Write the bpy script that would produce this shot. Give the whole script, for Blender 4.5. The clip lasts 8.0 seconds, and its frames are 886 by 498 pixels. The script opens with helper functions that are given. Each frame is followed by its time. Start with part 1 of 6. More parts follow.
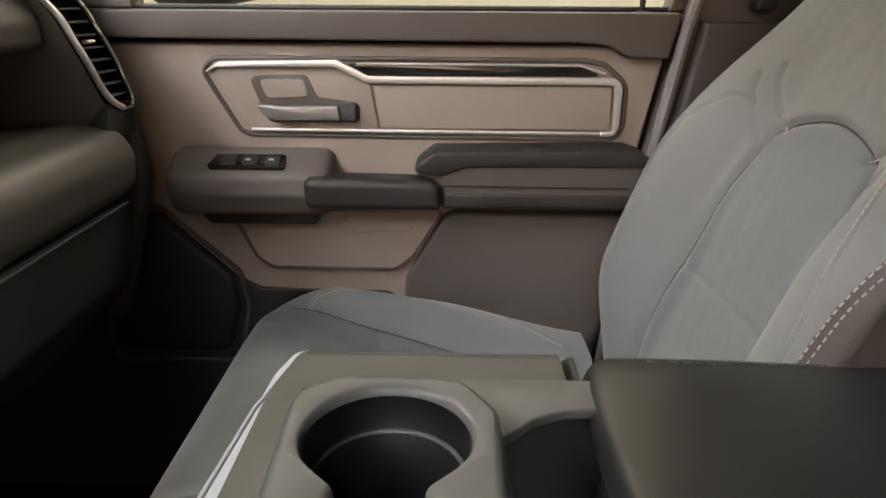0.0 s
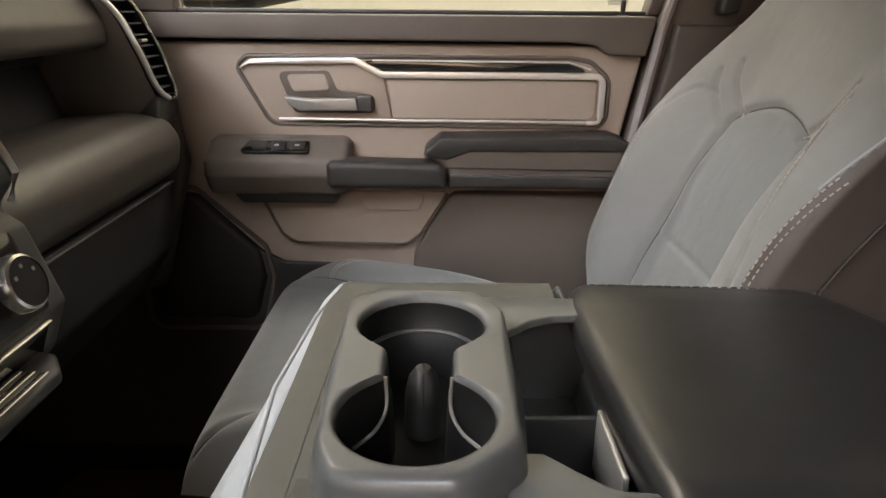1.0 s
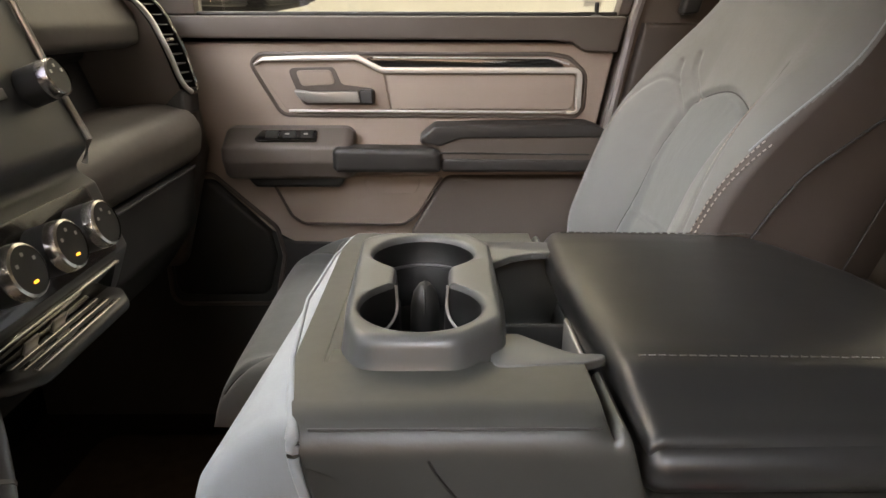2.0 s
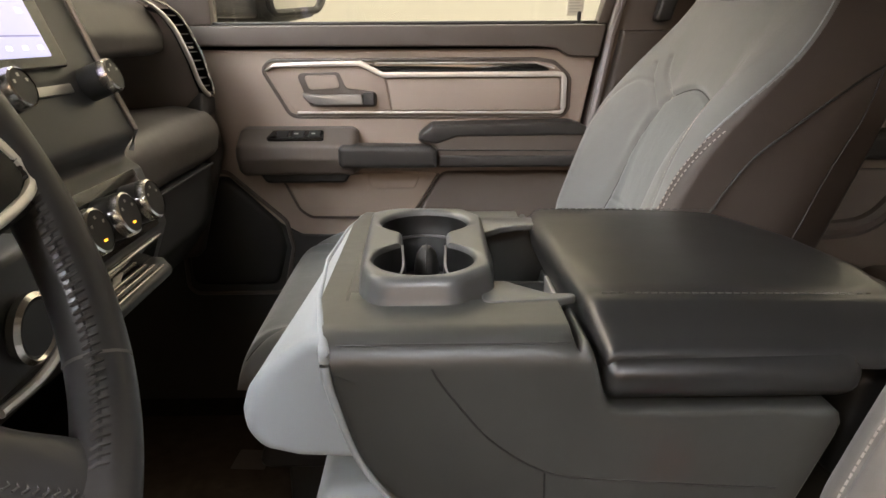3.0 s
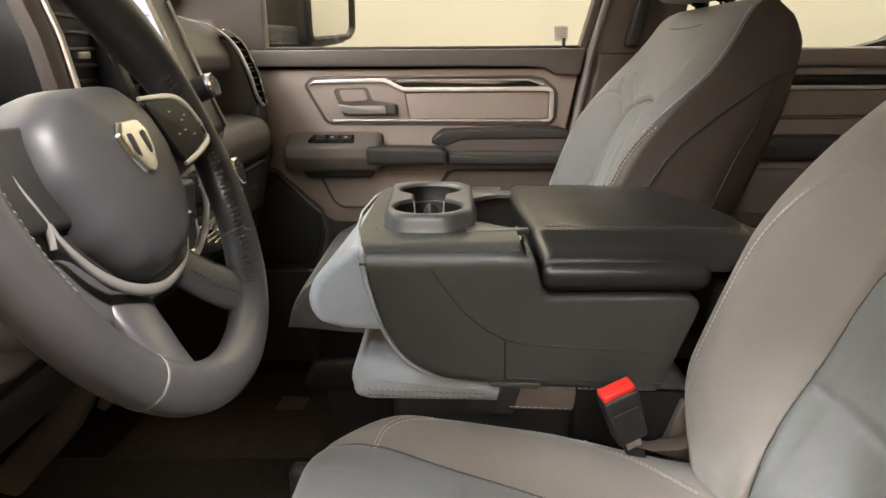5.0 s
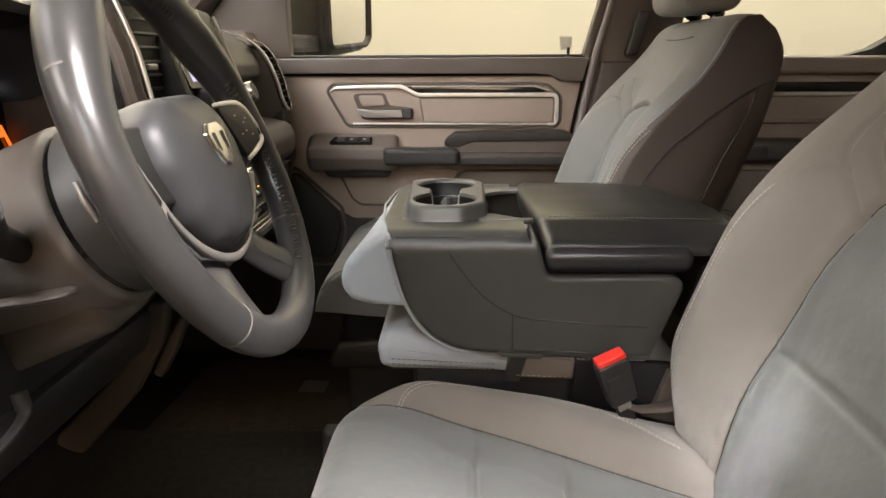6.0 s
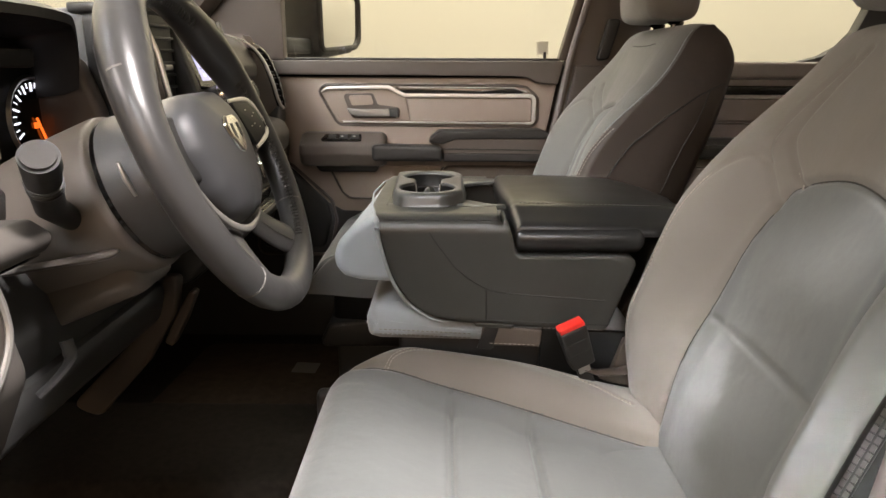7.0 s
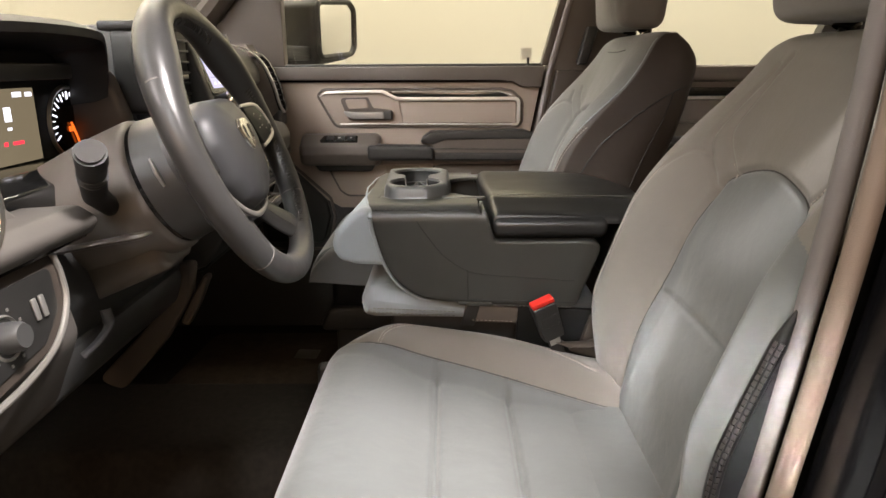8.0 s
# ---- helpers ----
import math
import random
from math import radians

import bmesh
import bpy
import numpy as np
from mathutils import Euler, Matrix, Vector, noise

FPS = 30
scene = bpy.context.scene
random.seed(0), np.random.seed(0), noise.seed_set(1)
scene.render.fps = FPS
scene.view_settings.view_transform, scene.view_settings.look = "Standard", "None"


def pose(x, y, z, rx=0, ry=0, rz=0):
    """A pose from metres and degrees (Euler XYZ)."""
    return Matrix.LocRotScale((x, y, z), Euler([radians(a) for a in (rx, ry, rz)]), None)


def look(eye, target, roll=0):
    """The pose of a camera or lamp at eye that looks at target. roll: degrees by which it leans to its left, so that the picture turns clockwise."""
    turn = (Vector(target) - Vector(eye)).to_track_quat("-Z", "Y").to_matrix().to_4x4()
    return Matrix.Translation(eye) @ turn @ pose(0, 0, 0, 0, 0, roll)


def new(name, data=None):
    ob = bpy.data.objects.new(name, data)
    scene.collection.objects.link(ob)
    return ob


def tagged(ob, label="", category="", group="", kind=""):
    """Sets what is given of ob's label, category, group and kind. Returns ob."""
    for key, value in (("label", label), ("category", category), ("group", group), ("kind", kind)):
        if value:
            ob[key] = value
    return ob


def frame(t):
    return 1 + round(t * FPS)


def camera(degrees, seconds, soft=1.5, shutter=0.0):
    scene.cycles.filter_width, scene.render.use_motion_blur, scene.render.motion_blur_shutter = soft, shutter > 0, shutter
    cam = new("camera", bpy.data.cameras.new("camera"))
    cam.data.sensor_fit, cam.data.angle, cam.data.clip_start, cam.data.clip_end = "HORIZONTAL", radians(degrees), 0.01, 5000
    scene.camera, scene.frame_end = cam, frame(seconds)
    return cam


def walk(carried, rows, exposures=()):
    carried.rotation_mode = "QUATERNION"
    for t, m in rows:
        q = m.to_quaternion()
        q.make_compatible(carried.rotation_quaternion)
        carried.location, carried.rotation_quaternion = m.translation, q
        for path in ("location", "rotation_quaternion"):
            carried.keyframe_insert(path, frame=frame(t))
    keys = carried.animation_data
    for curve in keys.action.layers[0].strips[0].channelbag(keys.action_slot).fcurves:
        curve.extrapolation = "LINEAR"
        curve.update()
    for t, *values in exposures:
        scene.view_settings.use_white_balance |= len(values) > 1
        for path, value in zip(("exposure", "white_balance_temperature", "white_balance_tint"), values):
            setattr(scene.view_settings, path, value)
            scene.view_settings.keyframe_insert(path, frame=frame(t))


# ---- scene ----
cam = camera(66.9, 8.0)
PATH = [
    (0, (0.024, 0.016, 0.987), (0.007, 1.893, 0.295), 0.4),
    (0.5, (0.015, -0.061, 0.99), (0.007, 1.816, 0.299), 0.5),
    (1, (0.005, -0.134, 0.985), (0.006, 1.748, 0.308), 0.5),
    (1.5, (-0.001, -0.2, 0.979), (0.009, 1.687, 0.316), 0.4),
    (2, (0.002, -0.277, 0.969), (0.022, 1.615, 0.319), 0.1),
    (3.5, (-0.003, -0.463, 0.96), (0.027, 1.444, 0.358), -0.4),
    (4, (0.015, -0.546, 0.959), (0.029, 1.365, 0.37), -0.4),
    (4.5, (0.028, -0.638, 0.955), (0.02, 1.28, 0.386), -0.4),
    (6, (0.013, -0.845, 0.968), (-0.036, 1.08, 0.425), -0.3),
    (6.5, (0.019, -0.907, 0.969), (-0.012, 1.018, 0.428), 0.0),
    (7, (0.025, -0.978, 0.971), (0.014, 0.948, 0.433), 0.2),
    (7.5, (0.039, -1.041, 0.977), (0.041, 0.886, 0.443), 0.1),
    (8, (0.052, -1.119, 0.98), (0.041, 0.809, 0.449), -0.3),
]
walk(cam, [(t, look(eye, target, roll)) for t, eye, target, roll in PATH],
     [(0, -0.15, 6650, 15), (1, 0.02, 6650, 15), (2, 0.15, 6650, 15), (4.5, 0.15, 6750, 14), (6.5, 0.08, 6850, 14), (8, 0.05, 6850, 14)])


# ---- light ----
world = bpy.data.worlds.new("garage_air")
world.use_nodes = True
scene.world = world
world.node_tree.nodes["Background"].inputs["Color"].default_value = (1.0, 0.93, 0.82, 1)
world.node_tree.nodes["Background"].inputs["Strength"].default_value = 0.004


def area_lamp(name, m, sx, sy, watts, colour, spread=180):
    data = bpy.data.lights.new(name, "AREA")
    data.shape, data.size, data.size_y, data.energy, data.color = "RECTANGLE", sx, sy, watts, colour
    data.spread = radians(spread)
    ob = new(name, data)
    ob.matrix_world = m
    return ob


# Lamps out of view, placed by the light they give; no fixtures are modelled.
area_lamp("unseen_lamp", look((0.98, -1.03, 3.2), (0.05, -0.45, 0.5)), 0.5, 0.28, 44, (1.0, 0.98, 0.97), 70)
area_lamp("unseen_lamp", look((0.0, -3.2, 3.1), (-0.10, 0.2, 0.6)), 1.4, 0.6, 2.1, (0.88, 0.95, 1.0), 24)
# Narrow beam added only to brighten the driver's near bolster.
area_lamp("unseen_lamp", look((0.05, -2.7, 1.35), (0.36, -0.53, 0.64)), 0.10, 0.10, 0.42, (0.92, 0.97, 1.0), 6)
area_lamp("unseen_lamp", look((-2.1, -0.8, 3.2), (0.2, 0.7, 0.6)), 0.9, 0.3, 8.5, (0.86, 0.94, 1.0), 60)
area_lamp("unseen_lamp", look((-1.9, -2.0, 2.7), (0.0, 0.9, 0.7)), 1.0, 0.4, 8, (1.0, 0.97, 0.94), 70)
area_lamp("unseen_lamp", look((-2.0, 1.6, 3.2), (0.3, 0.0, 0.7)), 1.2, 0.3, 1.4, (1.0, 0.80, 0.58), 70)
# Narrow beam added only to lift the rear door.
area_lamp("unseen_lamp", look((1.25, -3.0, 2.0), (1.15, 1.0, 0.75)), 0.6, 0.3, 0.8, (1.0, 0.96, 0.92), 28)
# Added wash that brightens the wall ahead of the truck.
area_lamp("unseen_lamp", look((-3.9, 0.3, 3.2), (-5.0, 0.3, 1.2)), 5.0, 0.4, 90, (1.0, 0.96, 0.90))
# Warm fill lamp added out of view; the south wall has no opening.
area_lamp("warm_fill", look((-0.6, -4.9, 2.15), (-0.2, 0.3, 0.95)), 3.6, 0.9, 68, (1.0, 0.72, 0.49))
# Added wash that brightens the wall beside the truck.
area_lamp("unseen_lamp", look((0.5, 2.1, 3.2), (0.5, 2.7, 0.0)), 9.0, 0.5, 225, (1.0, 0.94, 0.81))


# ---- materials ----
def material(name, colour, rough=0.6, metal=0.0, vary=0.12, scale=40.0, bump=0.15, fine=600.0, spec=0.5, sheen=0.0, coat=0.0, soft=0.0):
    m = bpy.data.materials.new(name)
    m.use_nodes = True
    t = m.node_tree
    b = t.nodes["Principled BSDF"]
    b.inputs["Metallic"].default_value = metal
    b.inputs["Specular IOR Level"].default_value = spec
    b.inputs["Sheen Weight"].default_value = sheen
    b.inputs["Coat Weight"].default_value = coat
    co = t.nodes.new("ShaderNodeTexCoord")
    n1 = t.nodes.new("ShaderNodeTexNoise")
    n1.inputs["Scale"].default_value, n1.inputs["Detail"].default_value = scale, 5
    n2 = t.nodes.new("ShaderNodeTexNoise")
    n2.inputs["Scale"].default_value, n2.inputs["Detail"].default_value = fine, 3
    t.links.new(co.outputs["Object"], n1.inputs["Vector"])
    t.links.new(co.outputs["Object"], n2.inputs["Vector"])
    ramp = t.nodes.new("ShaderNodeMapRange")
    ramp.inputs["From Min"].default_value, ramp.inputs["From Max"].default_value = 0.2, 0.8
    ramp.inputs["To Min"].default_value, ramp.inputs["To Max"].default_value = 1 - vary, 1 + vary
    t.links.new(n1.outputs["Fac"], ramp.inputs["Value"])
    mul = t.nodes.new("ShaderNodeVectorMath")
    mul.operation = "SCALE"
    mul.inputs[0].default_value = colour
    t.links.new(ramp.outputs["Result"], mul.inputs["Scale"])
    t.links.new(mul.outputs["Vector"], b.inputs["Base Color"])
    rr = t.nodes.new("ShaderNodeMapRange")
    rr.inputs["From Min"].default_value, rr.inputs["From Max"].default_value = 0.15, 0.85
    rr.inputs["To Min"].default_value, rr.inputs["To Max"].default_value = max(0.02, rough - 0.04), min(1, rough + 0.04)
    t.links.new(n1.outputs["Fac"], rr.inputs["Value"])
    t.links.new(rr.outputs["Result"], b.inputs["Roughness"])
    if bump:
        bp = t.nodes.new("ShaderNodeBump")
        bp.inputs["Strength"].default_value, bp.inputs["Distance"].default_value = bump, 0.001
        t.links.new(n2.outputs["Fac"], bp.inputs["Height"])
        t.links.new(bp.outputs["Normal"], b.inputs["Normal"])
        if soft:
            wide = t.nodes.new("ShaderNodeTexNoise")
            wide.inputs["Scale"].default_value, wide.inputs["Detail"].default_value = 26.0, 2
            t.links.new(co.outputs["Object"], wide.inputs["Vector"])
            under = t.nodes.new("ShaderNodeBump")
            under.inputs["Strength"].default_value, under.inputs["Distance"].default_value = soft, 0.004
            t.links.new(wide.outputs["Fac"], under.inputs["Height"])
            t.links.new(under.outputs["Normal"], bp.inputs["Normal"])
    return m


def weave(name, colour, rough=0.9, pitch=1100.0, vary=0.06):
    """Woven cloth: crossed fine waves in relief, slow stains in colour."""
    m = material(name, colour, rough, 0, vary, 9.0, 0.0, spec=0.2, sheen=0.25)
    t = m.node_tree
    co = next(n for n in t.nodes if n.bl_idname == "ShaderNodeTexCoord")
    knit = t.nodes.new("ShaderNodeTexVoronoi")
    knit.inputs["Scale"].default_value = pitch
    t.links.new(co.outputs["Object"], knit.inputs["Vector"])
    fold = t.nodes.new("ShaderNodeTexNoise")
    fold.inputs["Scale"].default_value, fold.inputs["Detail"].default_value = 22.0, 3
    t.links.new(co.outputs["Object"], fold.inputs["Vector"])
    soft = t.nodes.new("ShaderNodeBump")
    soft.inputs["Strength"].default_value, soft.inputs["Distance"].default_value = 0.5, 0.004
    t.links.new(fold.outputs["Fac"], soft.inputs["Height"])
    bp = t.nodes.new("ShaderNodeBump")
    bp.inputs["Strength"].default_value, bp.inputs["Distance"].default_value = 0.25, 0.0005
    t.links.new(knit.outputs["Distance"], bp.inputs["Height"])
    t.links.new(soft.outputs["Normal"], bp.inputs["Normal"])
    t.links.new(bp.outputs["Normal"], t.nodes["Principled BSDF"].inputs["Normal"])
    return m


def glow(name, colour, strength):
    m = bpy.data.materials.new(name)
    m.use_nodes = True
    b = m.node_tree.nodes["Principled BSDF"]
    b.inputs["Base Color"].default_value = (0.01, 0.01, 0.01, 1)
    b.inputs["Emission Color"].default_value = (*colour, 1)
    b.inputs["Emission Strength"].default_value = strength
    b.inputs["Roughness"].default_value = 0.2
    return m


CLOTH = weave("seat_cloth", (0.113, 0.120, 0.119))
CLOTH_WARM = weave("taupe_seat_cloth", (0.163, 0.149, 0.133))
CLOTH_MID = weave("plain_seat_cloth", (0.146, 0.147, 0.141))
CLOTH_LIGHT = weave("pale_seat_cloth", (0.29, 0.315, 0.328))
VINYL = material("charcoal_vinyl", (0.0370, 0.0378, 0.0345), 0.38, 0, 0.12, 14, 0.06, 480.0, soft=0.22)
DASH = material("dark_dash_plastic", (0.082, 0.074, 0.068), 0.5, 0, 0.12, 10, 0.15, 480.0)
VINYL_TAUPE = material("taupe_vinyl", (0.045, 0.0345, 0.028), 0.6, 0, 0.10, 10, 0.15, 480.0, soft=0.35)
LEATHER = material("black_leather", (0.040, 0.039, 0.039), 0.33, 0, 0.15, 20, 0.05, 480.0, soft=0.25)
LID = material("lid_leather", (0.015, 0.015, 0.015), 0.31, 0, 0.10, 12, 0.05, 520.0, soft=0.06)
# Black trim, and recesses whose shade is put into the colour.
BLACK_SHADE = material("black_and_shade_plastic", (0.006, 0.006, 0.006), 0.5, 0, 0.15, 15, 0.06, 520.0, spec=0.25)
CUP = material("cup_holder_plastic", (0.072, 0.074, 0.073), 0.30, 0, 0.10, 15, 0.05, 520.0)
KNEE = material("brown_padded_vinyl", (0.050, 0.043, 0.036), 0.40, 0, 0.10, 10, 0.12, 480.0, 0.8, soft=0.15)
SHROUD = material("brown_column_plastic", (0.138, 0.120, 0.105), 0.42, 0, 0.08, 10, 0.14, 520.0)
HUB = material("airbag_vinyl", (0.050, 0.050, 0.053), 0.42, 0, 0.10, 12, 0.05, 520.0)
CHEEK = material("taupe_dash_plastic", (0.105, 0.085, 0.072), 0.48, 0, 0.08, 10, 0.14, 520.0)
POD = material("mid_taupe_plastic", (0.112, 0.093, 0.080), 0.5, 0, 0.06, 8, 0.14, 520.0)
COLLAR = material("column_collar_plastic", (0.046, 0.044, 0.043), 0.42, 0, 0.10, 12, 0.10, 520.0)
CAP = material("stalk_cap_plastic", (0.036, 0.033, 0.031), 0.65, 0, 0.08, 20, 0.10, 520.0, spec=0.3)
LEVER = material("lever_plastic", (0.15, 0.135, 0.125), 0.35, 0, 0.08, 20, 0.08, 520.0)
PANEL = material("door_plastic", (0.285, 0.228, 0.190), 0.55, 0, 0.05, 6, 0.14, 520.0)
# Door plastic at about half tone: the rear door's shade as colour.
DOOR_SHADED = material("shaded_door_plastic", (0.150, 0.120, 0.098), 0.5, 0, 0.06, 8, 0.14, 520.0)
PANEL_DARK = material("brown_soft_plastic", (0.078, 0.063, 0.053), 0.5, 0, 0.08, 8, 0.15, 520.0)
PAD = material("black_padded_vinyl", (0.020, 0.018, 0.017), 0.5, 0, 0.12, 20, 0.06, 480.0, soft=0.3)
PLASTIC = material("black_plastic", (0.015, 0.0145, 0.014), 0.5, 0, 0.15, 15, 0.06, 520.0)
PLASTIC_GREY = material("charcoal_plastic", (0.05, 0.05, 0.05), 0.44, 0, 0.10, 15, 0.06, 520.0)
GLOSS = material("gloss_black", (0.008, 0.008, 0.008), 0.12, 0, 0.2, 10, 0.0, coat=0.4)
CHROME = material("satin_chrome", (0.75, 0.73, 0.70), 0.22, 1.0, 0.04, 20, 0.03, 500)
SATIN = material("satin_silver", (0.80, 0.78, 0.75), 0.42, 0.85, 0.04, 20, 0.03, 500)
TRIM = material("dull_silver", (0.30, 0.285, 0.265), 0.40, 0.6, 0.05, 20, 0.05, 700)
SILVER = material("silver_paint", (0.42, 0.41, 0.39), 0.35, 0.7, 0.05, 20, 0.05, 700)
CARPET = material("carpet", (0.020, 0.017, 0.014), 0.95, 0, 0.35, 60, 0.9, 900, 0.1)
MAT_RUBBER = material("mat_carpet", (0.048, 0.036, 0.026), 0.95, 0, 0.30, 40, 0.9, 900, 0.1)
HEADLINER = material("headliner", (0.35, 0.32, 0.28), 0.95, 0, 0.05, 20, 0.3, 900)
RED = material("red_button", (0.75, 0.03, 0.02), 0.4, 0, 0.05, 20, 0.05)
RUBBER = material("rubber_seal", (0.20, 0.18, 0.172), 0.55, 0, 0.1, 20, 0.2)
SEAL_GREY = material("grey_pillar_seal", (0.135, 0.122, 0.118), 0.6, 0, 0.1, 20, 0.2)
SEAL_TAN = material("tan_pillar_trim", (0.20, 0.150, 0.118), 0.5, 0, 0.06, 10, 0.2)
PAINT = material("black_car_paint", (0.006, 0.006, 0.007), 0.18, 0, 0.1, 10, 0.0, spec=0.3, coat=0.2)
WALL = material("cream_wall", (0.77, 0.742, 0.615), 0.8, 0, 0.04, 1.5, 0.1, 60)
WALL_GREY = material("grey_wall", (0.45, 0.40, 0.33), 0.8, 0, 0.06, 1.5, 0.1, 60)
CONCRETE = material("concrete", (0.12, 0.11, 0.10), 0.7, 0, 0.2, 2.0, 0.3, 80)
THREAD = material("pale_thread", (0.33, 0.295, 0.26), 0.8, 0, 0.1, 50, 0.0)
THREAD_GREY = material("grey_thread", (0.17, 0.16, 0.15), 0.8, 0, 0.1, 50, 0.0)
THREAD_DARK = material("dark_thread", (0.06, 0.058, 0.055), 0.8, 0, 0.1, 50, 0.0)
SEAM = material("seam_cloth", (0.045, 0.043, 0.041), 0.9, 0, 0.1, 50, 0.0)
PRINT = material("grey_print", (0.55, 0.52, 0.43), 0.7, 0, 0.05, 40, 0.0)
STICKER = material("paper_label", (0.72, 0.69, 0.57), 0.7, 0, 0.05, 40, 0.0)
MIRROR = material("mirror_glass", (0.85, 0.85, 0.85), 0.03, 1.0, 0.0, 10, 0.0)
SCREEN = glow("screen_glow", (0.62, 0.62, 0.95), 1.1)
SCREEN_WHITE = glow("screen_white", (0.95, 0.95, 1.0), 1.8)
SCREEN_BAR = glow("screen_bar", (0.35, 0.34, 0.62), 0.8)
AMBER = glow("amber_lamp", (1.0, 0.42, 0.03), 3.0)
NEEDLE = glow("orange_needle", (1.0, 0.16, 0.02), 1.5)
DIAL_LIGHT = glow("dial_light", (0.85, 0.88, 1.0), 2.0)
DISPLAY = glow("cluster_display", (0.24, 0.20, 0.13), 0.85)
DISPLAY_RED = glow("display_red", (1.0, 0.05, 0.08), 1.5)

GLASS = bpy.data.materials.new("window_glass")
GLASS.use_nodes = True
_g = GLASS.node_tree.nodes["Principled BSDF"]
_g.inputs["Transmission Weight"].default_value = 1.0
_g.inputs["Roughness"].default_value = 0.0
_g.inputs["IOR"].default_value = 1.45
_g.inputs["Base Color"].default_value = (0.95, 0.97, 0.95, 1)


# ---- building helpers ----
def finish(bm, name, mat, smooth=35):
    bmesh.ops.recalc_face_normals(bm, faces=bm.faces)
    me = bpy.data.meshes.new(name)
    bm.to_mesh(me)
    bm.free()
    me.materials.append(mat)
    me.polygons.foreach_set("use_smooth", [True] * len(me.polygons))
    me.set_sharp_from_angle(angle=radians(smooth))
    return me


def part(name, bm, mat, parent=None, label="", smooth=35):
    ob = new(name, finish(bm, name, mat, smooth))
    if parent:
        ob.parent = parent
    if label:
        ob["label"] = label
    return ob


def thing(name, label, category, m=None, group="", kind=""):
    ob = new(name)
    ob.empty_display_size = 0.05
    if m is not None:
        ob.matrix_world = m
    return tagged(ob, label, category, group, kind)


def box(x0, x1, y0, y1, z0, z1, r=0.0, seg=3, bm=None):
    bm = bm or bmesh.new()
    one = bmesh.new()
    bmesh.ops.create_cube(one, size=1)
    for v in one.verts:
        v.co = ((x0 + x1) / 2 + v.co.x * (x1 - x0), (y0 + y1) / 2 + v.co.y * (y1 - y0), (z0 + z1) / 2 + v.co.z * (z1 - z0))
    if r:
        bmesh.ops.bevel(one, geom=one.edges[:], offset=r, segments=seg, profile=0.5, affect="EDGES", clamp_overlap=True)
    return merge(bm, one)


def merge(bm, one, m=None):
    if m is not None:
        bmesh.ops.transform(one, matrix=m, verts=one.verts)
    me = bpy.data.meshes.new("tmp")
    one.to_mesh(me)
    one.free()
    bm.from_mesh(me)
    bpy.data.meshes.remove(me)
    return bm


def rounded(poly, r, n=4):
    """Round the corners of a 2D polygon. r: one radius or one a corner."""
    out = []
    k = len(poly)
    for i in range(k):
        a, b, c = Vector(poly[i - 1]), Vector(poly[i]), Vector(poly[(i + 1) % k])
        ri = r[i] if isinstance(r, (list, tuple)) else r
        u, v = (a - b), (c - b)
        lu, lv = u.length, v.length
        ang = u.angle(v) if lu and lv else math.pi
        if ri <= 0 or ang > 3.1:
            out.append(tuple(b))
            continue
        d = min(ri / math.tan(ang / 2), lu * 0.48, lv * 0.48)
        p, q = b + u / lu * d, b + v / lv * d
        for j in range(n + 1):
            s = j / n
            out.append(tuple(p * (1 - s) ** 2 + b * 2 * s * (1 - s) + q * s * s))
    return out


AXES = {"y": lambda a, b, d: (a, d, b), "z": lambda a, b, d: (a, b, d), "x": lambda a, b, d: (d, a, b)}


def prism(poly, axis, d0, d1, r=0.0, seg=3, both=True, bm=None):
    """A 2D outline pushed along an axis, with rounded rims. y: (x, z); z: (x, y); x: (y, z)."""
    bm = bm or bmesh.new()
    one = bmesh.new()
    put = AXES[axis]
    lo = [one.verts.new(put(a, b, d0)) for a, b in poly]
    hi = [one.verts.new(put(a, b, d1)) for a, b in poly]
    f0, f1 = one.faces.new(lo), one.faces.new(hi[::-1])
    n = len(poly)
    for i in range(n):
        one.faces.new((lo[i], hi[i], hi[(i + 1) % n], lo[(i + 1) % n]))
    bmesh.ops.recalc_face_normals(one, faces=one.faces)
    if r:
        edges = set(f0.edges) | (set(f1.edges) if both else set())
        bmesh.ops.bevel(one, geom=list(edges), offset=r, segments=seg, profile=0.5, affect="EDGES", clamp_overlap=True)
    return merge(bm, one)


def tube(path, radius, n=8, closed=False, bm=None, flat=1.0, up=(0, 0, 1), caps=True):
    """A round or flattened bar along a path. radius: one number or one a point."""
    bm = bm or bmesh.new()
    pts = [Vector(p) for p in path]
    k = len(pts)
    rings = []
    for i, p in enumerate(pts):
        a = pts[i - 1] if closed or i else pts[i]
        b = pts[(i + 1) % k] if closed or i < k - 1 else pts[i]
        t = (b - a).normalized()
        s = t.cross(Vector(up))
        s = s.normalized() if s.length > 1e-4 else t.orthogonal().normalized()
        w = s.cross(t).normalized()
        r = radius[i] if isinstance(radius, (list, tuple)) else radius
        rings.append([bm.verts.new(p + s * (math.cos(q) * r) + w * (math.sin(q) * r * flat)) for q in (2 * math.pi * j / n for j in range(n))])
    for i in range(k if closed else k - 1):
        a, b = rings[i], rings[(i + 1) % k]
        for j in range(n):
            bm.faces.new((a[j], a[(j + 1) % n], b[(j + 1) % n], b[j]))
    if not closed and caps:
        bm.faces.new(rings[0][::-1])
        bm.faces.new(rings[-1])
    return bm


